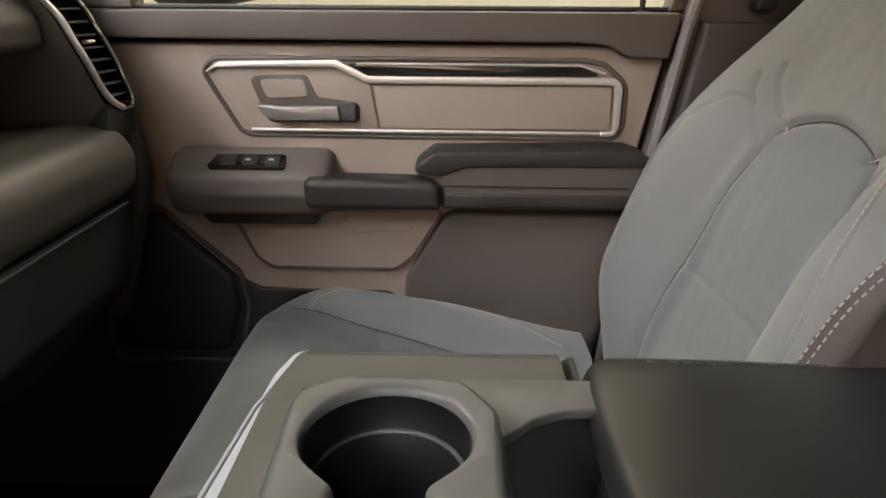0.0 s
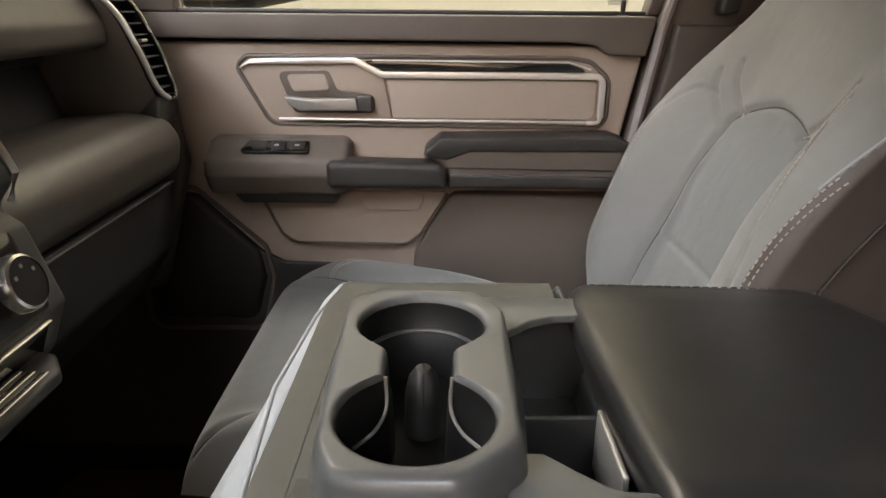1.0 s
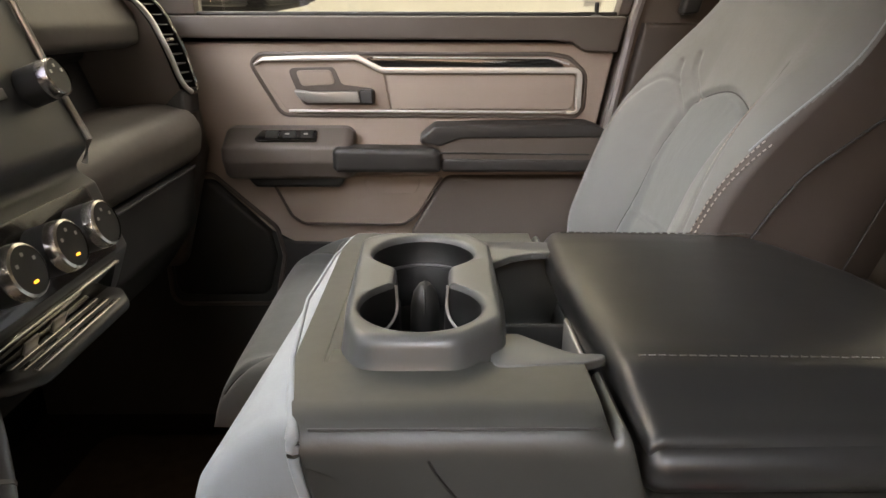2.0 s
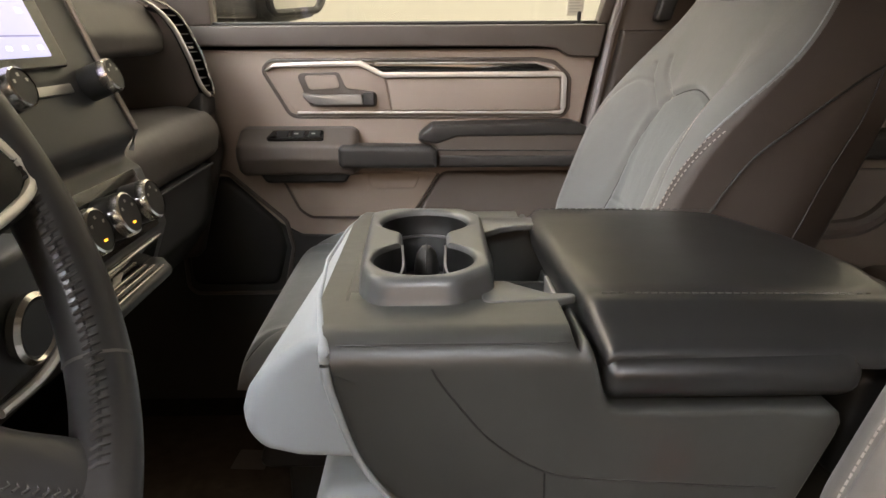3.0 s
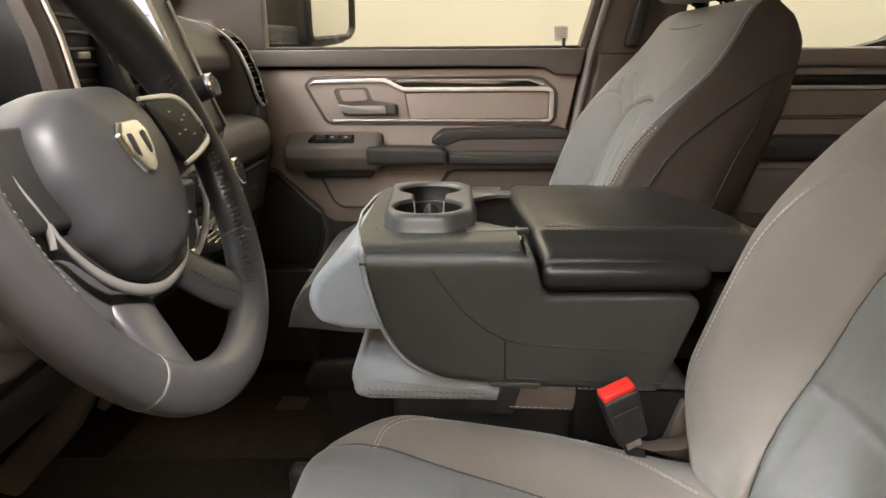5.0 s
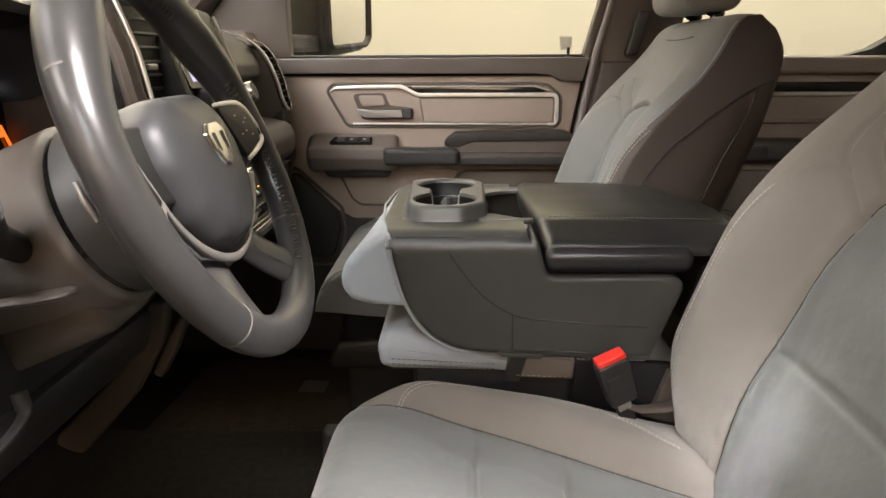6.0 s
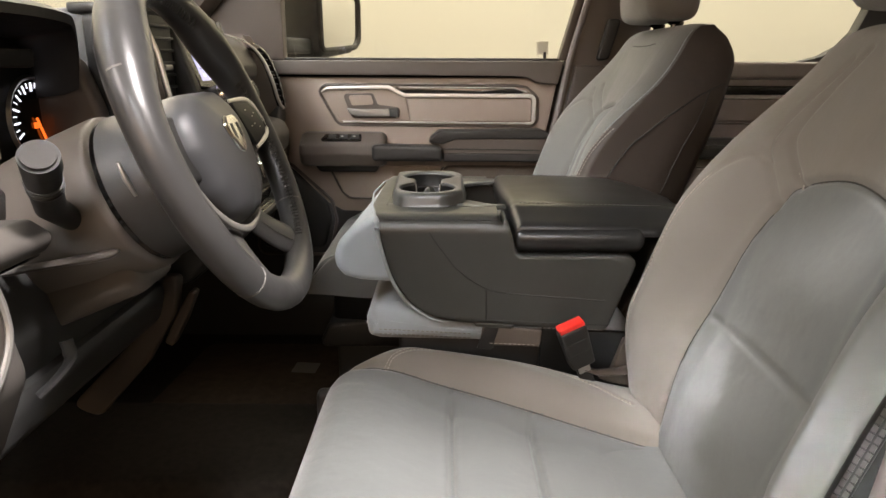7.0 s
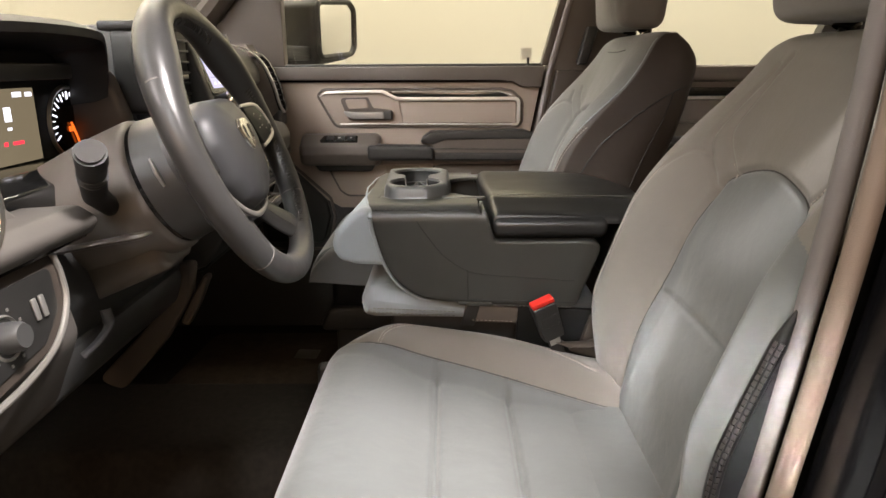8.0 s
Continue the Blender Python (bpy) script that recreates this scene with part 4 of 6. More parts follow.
                pts.append(m @ Vector((d0 + off, k * (h + 0.0062), s * tall)))
            part("side_stitching", stitches(pts, 0.0045, 0.003, 0.0009), THREAD, seat, "pale double stitching")
    for line in up + side:
        bm = bmesh.new()
        pts = [m @ Vector((-(float(b.depth(np.array(p[0]), np.array(p[1]))) + 0.001), p[0] + 0.004, p[1] * tall)) for p in line if abs(p[0]) + 0.006 < float(b.half(np.array(p[1])))]
        if len(pts) > 3:
            stitches(pts, 0.0050, 0.0018, 0.0013, bm)
        part("stitching", bm, THREAD, seat, "pale stitching")
    # headrest
    hr = part("headrest", bmesh.new(), CLOTH_WARM, seat)
    one = bmesh.new()
    prof = rounded([(-0.062, 0.010), (-0.074, 0.10), (-0.050, 0.20), (0.020, 0.205), (0.062, 0.15), (0.052, 0.012)], 0.035, 5)
    prism(prof, "y", -0.140, 0.140, 0.035, 5, bm=one)
    bmesh.ops.transform(one, matrix=m @ pose(0.004, 0, b.L * tall - 0.017, 0, -18, 0), verts=one.verts)
    old = hr.data
    hr.data = finish(one, "headrest", CLOTH_WARM, 60)
    bpy.data.meshes.remove(old)
    for k in (1, -1):
        part("headrest_post", tube([m @ Vector((0.025, k * 0.07, b.L * tall - 0.03)), m @ Vector((0.010, k * 0.07, b.L * tall + 0.04))], 0.007, 10), GLOSS, seat)
        part("post_collar", lathe([(0, 0.008), (0.014, 0.006), (0.018, 0.0), (0.018, -0.012)], 18, m=m @ pose(0.022, k * 0.07, b.L * tall + 0.004)), GLOSS, seat)
    part("recliner_cover", lathe([(0, 0.012), (0.04, 0.010), (0.05, 0.0)], 24, m=pose(hinge[0] + 0.02, y + dark_side * 0.262, hinge[1] + 0.01, -90 * dark_side, 0, 0)), PLASTIC, seat)
    return seat


front_seat(-0.180, -0.19, 0.475, (0.343, 0.375), 21.0, "grey cloth driver's seat with pale stitched seams", 1, True)
front_seat(-0.300, 0.755, 0.520, (0.285, 0.405), 21.0, "grey cloth passenger seat with dark vinyl sides", -1, False, CLOTH_MID)


# ---- middle seat and console ----
def middle_seat():
    s = thing("middle_seat", "pale grey cloth middle seat base with dark straps", "seat", group="front seats")
    foot = rounded([(-0.110, 0.512), (-0.114, 0.545), (-0.098, 0.572), (-0.060, 0.571), (-0.020, 0.553), (0.05, 0.538), (0.36, 0.520), (0.36, 0.465), (0.08, 0.503), (-0.090, 0.506)], [0.012, 0.02, 0.02, 0.03, 0.02, 0.02, 0.02, 0.01, 0.02, 0.015])
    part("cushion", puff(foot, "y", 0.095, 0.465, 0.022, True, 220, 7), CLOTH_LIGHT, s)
    part("piping", tube([(-0.1130, 0.12, 0.530), (-0.1130, 0.44, 0.530)], 0.0020, 6), THREAD, s)
    for o in (0.0, 0.008):
        part("stitching", stitches([(-0.090, 0.0950, 0.520 + o), (0.07, 0.0950, 0.512 + o)], 0.005, 0.003, 0.0008), THREAD_GREY, s)
    part("base", box(-0.06, 0.34, 0.13, 0.45, 0.19, 0.505, 0.01), PLASTIC, s)
    part("bracket", prism(rounded([(-0.155, 0.405), (-0.150, 0.425), (-0.05, 0.428), (-0.05, 0.19), (-0.075, 0.19), (-0.085, 0.395)], 0.006), "y", 0.100, 0.128, 0.004), PLASTIC_GREY, s, "black steel bracket")
    part("side_flap", prism(rounded([(0.088, 0.537), (0.190, 0.530), (0.186, 0.498), (0.082, 0.502)], 0.006), "y", 0.089, 0.100, 0.003), POD, s, "taupe side flap")
    part("side_cover", prism(rounded([(0.188, 0.534), (0.358, 0.524), (0.358, 0.425), (0.184, 0.435)], 0.006), "y", 0.088, 0.100, 0.003), BLACK_SHADE, s, "black side cover")
    part("belt_anchor", prism(rounded([(0.283, 0.449), (0.307, 0.462), (0.327, 0.524), (0.345, 0.500), (0.347, 0.432), (0.312, 0.440)], 0.004), "y", 0.072, 0.087, 0.002), VINYL_TAUPE, s, "dark taupe belt anchor cover")
    part("stitching", stitches([(0.10, 0.0875, 0.506), (0.184, 0.0875, 0.5025)], 0.005, 0.003, 0.0007), THREAD, s)
    part("strap", prism([(0.094, 0.545), (0.118, 0.545), (0.104, 0.495), (0.078, 0.495)], "y", 0.088, 0.094, 0.001), PLASTIC, s, "black webbing strap")


middle_seat()


def star(rfun, n=96):
    return [(rfun(2 * math.pi * k / n) * math.cos(2 * math.pi * k / n), rfun(2 * math.pi * k / n) * math.sin(2 * math.pi * k / n)) for k in range(n)]


def cup_radius(q, grow=0.0):
    """Two round holes joined by a waist, as a radius about their middle."""
    dx, dy = math.cos(q), math.sin(q)
    best = min(0.0235 / max(abs(dx), 1e-6), 0.06 / max(abs(dy), 1e-6))
    for cy in (0.0615, -0.0615):
        r = 0.0490
        bq = dy * cy
        disc = bq * bq - cy * cy + r * r
        if disc > 0:
            best = max(best, bq + math.sqrt(disc))
    return best + grow


BLOCK = rounded([(-0.0560, -0.092), (-0.0430, -0.1225), (0.0290, -0.1225), (0.0620, -0.090), (0.0650, 0.088), (0.0440, 0.1240), (-0.0360, 0.1270), (-0.0630, 0.108)], 0.020, 5)


def block_radius(q, grow=0.0):
    """The cup holder's eight-sided outline with rounded corners, as a radius."""
    dx, dy = math.cos(q), math.sin(q)
    for (ax, ay), (bx, by) in zip(BLOCK, BLOCK[1:] + BLOCK[:1]):
        ex, ey = bx - ax, by - ay
        det = dx * ey - dy * ex
        if abs(det) < 1e-12:
            continue
        k, f = (ax * ey - ay * ex) / det, (ax * dy - ay * dx) / det
        if k > 0 and -1e-6 <= f <= 1 + 1e-6:
            return k + grow
    return 0.06 + grow


def bowed(bm):
    """The console's front edge bows forward across its width."""
    for v in bm.verts:
        k = min(max((v.co.y - 0.285) / 0.215, -1.0), 1.0)
        f = min(max((0.03 - v.co.x) / 0.09, 0.0), 1.0)
        v.co.x -= 0.029 * (1 - k * k) * f
    return bm


def console_side(prof, top, y0, y1, fold, rim=0.005, n=9):
    """One side of the body: the profile carried from its outer face to y1, with the top edge folded over."""
    sign = 1 if y1 > y0 else -1
    mid = np.array([0.10, 0.62])
    rows = []
    for a in np.linspace(0, math.pi / 2, n):
        d, drop = fold * (1 - math.cos(a)), fold * (1 - math.sin(a))
        shrink = rim * max(0.0, 1 - d / rim) ** 2
        row = []
        for x, z in prof:
            q = np.array([x, z]) - mid
            q = mid + q * (1 - shrink / max(np.hypot(*q), 1e-6))
            row.append((q[0], y0 + sign * d, min(q[1], top - drop) if q[1] > top - 0.045 else q[1]))
        rows.append(row)
    rows.append([(x, y1, z) for x, z in prof])
    bm = sheet(rows, True)
    bm.verts.ensure_lookup_table()
    k = len(prof)
    for loop, y in ((bm.verts[:k], y0), (bm.verts[len(bm.verts) - k:], y1)):
        loop = list(loop)
        for f in (0.88, 0.74, 0.60, 0.46, 0.32, 0.18):
            ring = [bm.verts.new((mid[0] + (p.co.x - mid[0]) * f / last, y, mid[1] + (p.co.z - mid[1]) * f / last)) for last in [1.0 if f == 0.88 else f + 0.14] for p in loop]
            for i in range(k):
                bm.faces.new((loop[i], loop[(i + 1) % k], ring[(i + 1) % k], ring[i]))
            loop = ring
        v = bm.verts.new((mid[0], y, mid[1]))
        for i in range(k):
            bm.faces.new((loop[i], loop[(i + 1) % k], v))
    return bowed(bm)


def console():
    c = thing("centre_console", "folded middle seat console in charcoal vinyl with padded lid", "console")
    TOP = 0.7305
    front = smooth_path([(-0.084, TOP), (-0.082, 0.700), (-0.076, 0.671), (-0.060, 0.621), (-0.033, 0.580), (0.005, 0.554), (0.050, 0.545)], 5)
    front = [tuple(p) for p in front]
    rear = rounded([(0.050, 0.545), (0.296, 0.531), (0.345, 0.664), (0.142, 0.664), (0.122, TOP)], [0, 0.015, 0.02, 0.015, 0.006])[1:]
    across = [(x, TOP) for x in np.linspace(0.110, -0.070, 10)]
    prof = front + rear + across
    part("near_side", console_side(prof, TOP, 0.080, 0.162, 0.030), VINYL, c, smooth=60)
    core = front[2:] + [(0.296, 0.531), (0.345, 0.664), (0.140, 0.664), (0.132, 0.632), (-0.0610, 0.632), (-0.0615, TOP), (-0.084, TOP)]
    part("core", bowed(prism(core, "y", 0.162, 0.425)), VINYL, c)
    part("far_side", console_side(prof, TOP, 0.500, 0.425, 0.030), VINYL, c, smooth=60)
    for y0, y1 in ((0.150, 0.184), (0.374, 0.428)):
        part("corner_fill", box(-0.078, -0.053, y0, y1, 0.690, TOP - 0.0004, 0.001), VINYL, c)
    part("front_bridge", box(-0.096, -0.0600, 0.160, 0.424, 0.700, TOP - 0.0006, 0.001), VINYL, c)
    # seams of the vinyl: along the fold, and a curve down the side
    fold = lambda x: (x, 0.080 + 0.030 * 0.293, TOP - 0.030 * 0.293 + 0.0004)
    part("seam", bowed(tube([fold(x) for x in np.linspace(-0.075, 0.108, 16)], 0.0010, 6)), PLASTIC, c)
    line = smooth_path([(-0.006, 0.712), (0.003, 0.694), (0.018, 0.672), (0.043, 0.640), (0.079, 0.613), (0.114, 0.601), (0.194, 0.594), (0.290, 0.587)], 6)
    part("seam", bowed(tube([(p[0], 0.080 + (0.0045 if i < 3 else 0.0001), p[1]) for i, p in enumerate(line)], 0.0012, 6)), PLASTIC, c)
    part("seam", tube([(0.091, 0.0801, 0.606), (0.092, 0.0801, 0.550)], 0.0011, 6), PLASTIC, c)
    part("seam", tube([(0.095, 0.0801, 0.552), (0.200, 0.0801, 0.547), (0.298, 0.0801, 0.543)], 0.0009, 6), PLASTIC, c)
    part("stitching", stitches([(0.100, 0.0795, 0.5400), (0.293, 0.0795, 0.5345)], 0.005, 0.003, 0.0008), THREAD_GREY, c)
    part("lower_tape", prism(rounded([(0.070, 0.5475), (0.140, 0.5440), (0.135, 0.536), (0.075, 0.540)], 0.003), "y", 0.078, 0.086, 0.0015), VINYL, c)
    # cloth nose under the front edge
    nose = rounded([(-0.0845, 0.7270), (-0.098, 0.7245), (-0.124, 0.7065), (-0.144, 0.683), (-0.151, 0.660), (-0.149, 0.641), (-0.138, 0.625), (-0.110, 0.617), (-0.045, 0.613), (-0.060, 0.65)], [0, 0.015, 0.03, 0.03, 0.03, 0.025, 0.02, 0.02, 0.005, 0])
    bulge = puff(nose, "y", 0.0865, 0.496, 0.013, True, 180, 7, 4, (-0.085, 0.655))
    for v in bulge.verts:
        if v.co.x < -0.0845:
            v.co.x = -0.0845 + (v.co.x + 0.0845) * (1.06 - 0.42 * min(max((v.co.y - 0.10) / 0.38, 0.0), 1.0))
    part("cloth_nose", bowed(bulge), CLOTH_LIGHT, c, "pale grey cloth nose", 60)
    pipe = [Vector((p[0] - 0.001, 0.0835, p[1])) for p in smooth_path([(-0.0845, 0.7185), (-0.084, 0.700), (-0.078, 0.671), (-0.062, 0.621), (-0.035, 0.578), (0.003, 0.552), (0.030, 0.546)], 6)]
    start = [Vector((-0.0845, y, z)) for y, z in ((0.472, 0.7275), (0.40, 0.7300), (0.28, 0.7300), (0.17, 0.7300), (0.112, 0.7285), (0.093, 0.7225))]
    n = len(pipe)
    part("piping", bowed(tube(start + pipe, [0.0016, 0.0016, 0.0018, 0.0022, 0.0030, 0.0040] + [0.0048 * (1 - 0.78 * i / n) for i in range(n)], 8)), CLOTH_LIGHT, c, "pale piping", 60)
    # cup holder block
    cx, cy, zt = -0.0105, 0.279, 0.754
    cb = thing_part("cup_holder", c)
    n = 144
    levels = [(lambda q: block_radius(q, 0.0090), zt - 0.0260), (lambda q: block_radius(q, 0.0075), zt - 0.0230), (lambda q: block_radius(q, 0.0055), zt - 0.017), (lambda q: block_radius(q, 0.0035), zt - 0.0085), (lambda q: block_radius(q, 0.0015), zt - 0.0035), (lambda q: block_radius(q, -0.002), zt - 0.0006), (lambda q: block_radius(q, -0.005), zt),
              (lambda q: min(cup_radius(q, 0.006), block_radius(q, -0.0055)), zt), (lambda q: cup_radius(q, 0.003), zt - 0.0010), (lambda q: cup_radius(q, 0.0008), zt - 0.0035), (lambda q: cup_radius(q, 0.0), zt - 0.009)]
    rows = [[(cx + a, cy + b, z) for a, b in star(fn, n)] for fn, z in levels]
    part("surround", sheet(rows, True), CUP, cb, "charcoal plastic surround", 50)
    # The well's inner shade is in its near-black colour.
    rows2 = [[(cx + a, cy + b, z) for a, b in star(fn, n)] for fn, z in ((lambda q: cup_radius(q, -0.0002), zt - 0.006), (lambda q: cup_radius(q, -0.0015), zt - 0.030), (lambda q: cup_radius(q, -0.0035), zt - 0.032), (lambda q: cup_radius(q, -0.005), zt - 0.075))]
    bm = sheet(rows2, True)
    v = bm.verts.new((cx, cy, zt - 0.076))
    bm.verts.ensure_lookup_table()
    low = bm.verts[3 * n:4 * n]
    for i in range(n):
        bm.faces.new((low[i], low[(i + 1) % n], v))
    part("cup_well", bm, BLACK_SHADE, cb, "dark cup well, inner shade put into its colour", 50)
    for k in (1, -1):
        part("ledge", tube([(cx + 0.0462 * math.cos(q), cy + k * 0.0615 + 0.0462 * math.sin(q), zt - 0.031) for q in np.linspace(0 if k > 0 else math.pi, math.pi if k > 0 else 2 * math.pi, 24)], 0.0018, 6), PLASTIC_GREY, cb)
    for k in (1, -1):
        part("divider_clip", tube(smooth_path([(cx + k * 0.0225, cy - 0.016, zt - 0.004), (cx + k * 0.0220, cy - 0.020, zt - 0.026), (cx + k * 0.029, cy - 0.032, zt - 0.036), (cx + k * 0.042, cy - 0.046, zt - 0.040)], 6), 0.0014, 6), SILVER, cb)
    part("divider", lathe([(0, 0.0), (0.006, -0.002), (0.012, -0.010), (0.015, -0.024), (0.016, -0.055)], 20, m=pose(cx + 0.002, cy + 0.018, zt - 0.014) @ Matrix.Diagonal((0.9, 1.0, 1, 1))), PLASTIC, cb)
    part("divider_rib", tube([(cx + 0.002, cy + 0.003, zt - 0.040), (cx + 0.002, cy + 0.006, zt - 0.022), (cx + 0.002, cy + 0.018, zt - 0.0135), (cx + 0.002, cy + 0.030, zt - 0.022)], 0.0012, 6), PLASTIC, cb)
    # tray beside the cups
    t = thing_part("tray", c)
    part("tray_plate", prism(rounded([(0.042, 0.152), (0.112, 0.158), (0.128, 0.165), (0.128, 0.172), (0.104, 0.174), (0.085, 0.190), (0.067, 0.207), (0.044, 0.207)], [0.01, 0.005, 0.004, 0.004, 0.015, 0.02, 0.004, 0.005]), "z", 0.7240, 0.7318, 0.002), CUP, t)
    part("tray_plate", prism(rounded([(0.000, 0.396), (0.036, 0.392), (0.046, 0.366), (0.058, 0.368), (0.070, 0.378), (0.080, 0.389), (0.102, 0.399), (0.130, 0.401), (0.130, 0.438), (0.000, 0.440)], [0.002, 0.002, 0.004, 0.004, 0.01, 0.01, 0.01, 0.004, 0.005, 0.005]), "z", 0.7240, 0.7318, 0.002), CUP, t)
    part("tray_rib", box(0.050, 0.131, 0.300, 0.305, 0.628, 0.694, 0.002), PLASTIC, t)
    part("tray_edge", box(0.122, 0.127, 0.222, 0.300, 0.650, 0.702, 0.002), SILVER, t)
    # lid: a padded slab with rounded rims that slopes down along its near edge
    lid = thing_part("lid", c)
    rows = []
    stations = [(0.0900, 0.7065), (0.0915, 0.7110), (0.0965, 0.7150), (0.108, 0.7185), (0.130, 0.7265), (0.1455, 0.7335), (0.1555, 0.7362), (0.1600, 0.7355), (0.1645, 0.7368), (0.180, 0.7380), (0.24, 0.7385), (0.34, 0.7385), (0.42, 0.7380), (0.450, 0.7372), (0.4560, 0.7358), (0.4600, 0.7362), (0.468, 0.7335), (0.4735, 0.7270), (0.4750, 0.7180)]
    left = smooth_path([(0.090, 0.139), (0.14, 0.133), (0.22, 0.125), (0.30, 0.1215), (0.40, 0.1205), (0.450, 0.1235), (0.475, 0.138)], 8)
    right = smooth_path([(0.090, 0.372), (0.11, 0.405), (0.15, 0.428), (0.22, 0.438), (0.29, 0.435), (0.35, 0.418), (0.40, 0.398), (0.45, 0.376), (0.475, 0.352)], 8)
    at = lambda line, y: float(np.interp(y, [p[0] for p in line], [p[1] for p in line]))
    for y, z in stations:
        x0, x1 = at(left, y), at(right, y)
        r = min(0.016, z - 0.701)
        row = [(x0 + 0.004, y, 0.700)]
        row += [(x0 + r * (1 - math.cos(a)), y, z - r * (1 - math.sin(a))) for a in np.linspace(0, math.pi / 2, 7)]
        row += [(x0 + r + (x1 - x0 - 2 * r) * k, y, z - 0.006 * k * k) for k in np.linspace(0.04, 0.96, 16)]
        row += [(x1 - r * (1 - math.sin(a)), y, z - 0.006 - r * (1 - math.cos(a))) for a in np.linspace(0, math.pi / 2, 7)]
        row += [(x1 - 0.004, y, 0.694)]
        rows.append(row)
    bm = sheet(rows, True)
    bm.verts.ensure_lookup_table()
    k = len(rows[0])
    bm.faces.new(bm.verts[:k])
    bm.faces.new(bm.verts[len(bm.verts) - k:])
    part("lid_top", bm, LID, lid, "black leather lid top", 50)
    cut = rounded([(0.470, 0.668), (0.470, 0.701), (0.118, 0.709), (0.092, 0.7085), (0.0800, 0.696), (0.0815, 0.678), (0.098, 0.6655), (0.13, 0.664)], [0, 0, 0.006, 0.010, 0.014, 0.014, 0.012, 0.01])
    part("lid_roll", puff(cut, "x", 0.136, 0.352, 0.016), LID, lid, "padded black roll", 60)
    tail = rounded([(0.385, 0.150), (0.385, 0.420), (0.450, 0.34), (0.480, 0.17), (0.44, 0.13)], 0.02)
    part("lid_tail", prism(tail, "z", 0.685, 0.715, 0.013, 4), LID, lid)
    part("stitching", stitches([(0.145, 0.4565, 0.7373), (0.38, 0.4565, 0.7345)], 0.006, 0.003, 0.0008), THREAD_DARK, lid)
    part("stitching", stitches([(0.150, 0.1605, 0.7366), (0.40, 0.1605, 0.7325)], 0.005, 0.0025, 0.0007), THREAD_DARK, lid)
    part("hinge_block", prism(rounded([(0.36, 0.56), (0.372, 0.672), (0.43, 0.690), (0.52, 0.68), (0.52, 0.56)], 0.02), "y", 0.12, 0.465, 0.015), PLASTIC, c)
    return c


def thing_part(name, parent):
    """An Empty that gathers the pieces of one part."""
    ob = new(name)
    ob.parent = parent
    ob.empty_display_size = 0.02
    return ob


console()


def buckle(x, y, z, lean, label):
    b = thing("seat_belt_buckle", label, "buckle", pose(x, y, z, lean[0], lean[1], 12), group="buckles")
    part("stalk", box(-0.012, 0.012, -0.005, 0.005, -0.10, 0.0, 0.003), PLASTIC, b)
    part("housing", prism(rounded([(-0.020, 0), (-0.0235, 0.074), (0.0235, 0.074), (0.020, 0)], 0.006), "y", -0.013, 0.013, 0.004), PLASTIC, b)
    part("release_button", box(-0.0215, 0.0215, -0.0105, 0.0105, 0.0725, 0.082, 0.0025), RED, b, "red release button")
    part("anchor_strap", tube([(0.0, 0.0, -0.010), (0.020, 0.0, -0.030), (0.060, 0.004, -0.052), (0.105, 0.006, -0.060)], [0.008, 0.010, 0.012, 0.012], 8, flat=0.4), PANEL_DARK, b, "brown anchor strap")
    part("anchor", box(-0.010, 0.010, -0.0075, -0.004, -0.014, 0.002, 0.001), SILVER, b, "steel anchor tab")
    part("slot", box(-0.017, 0.017, -0.0145, -0.0125, 0.030, 0.052, 0.0008), PLASTIC, b)


buckle(0.248, 0.035, 0.494, (6, -21), "black seat belt buckle with red button between the seats")
buckle(0.212, 0.070, 0.384, (6, -22), "lower black seat belt buckle with a red edge")


# ---- steering wheel ----
WHEEL_TILT = 22.7


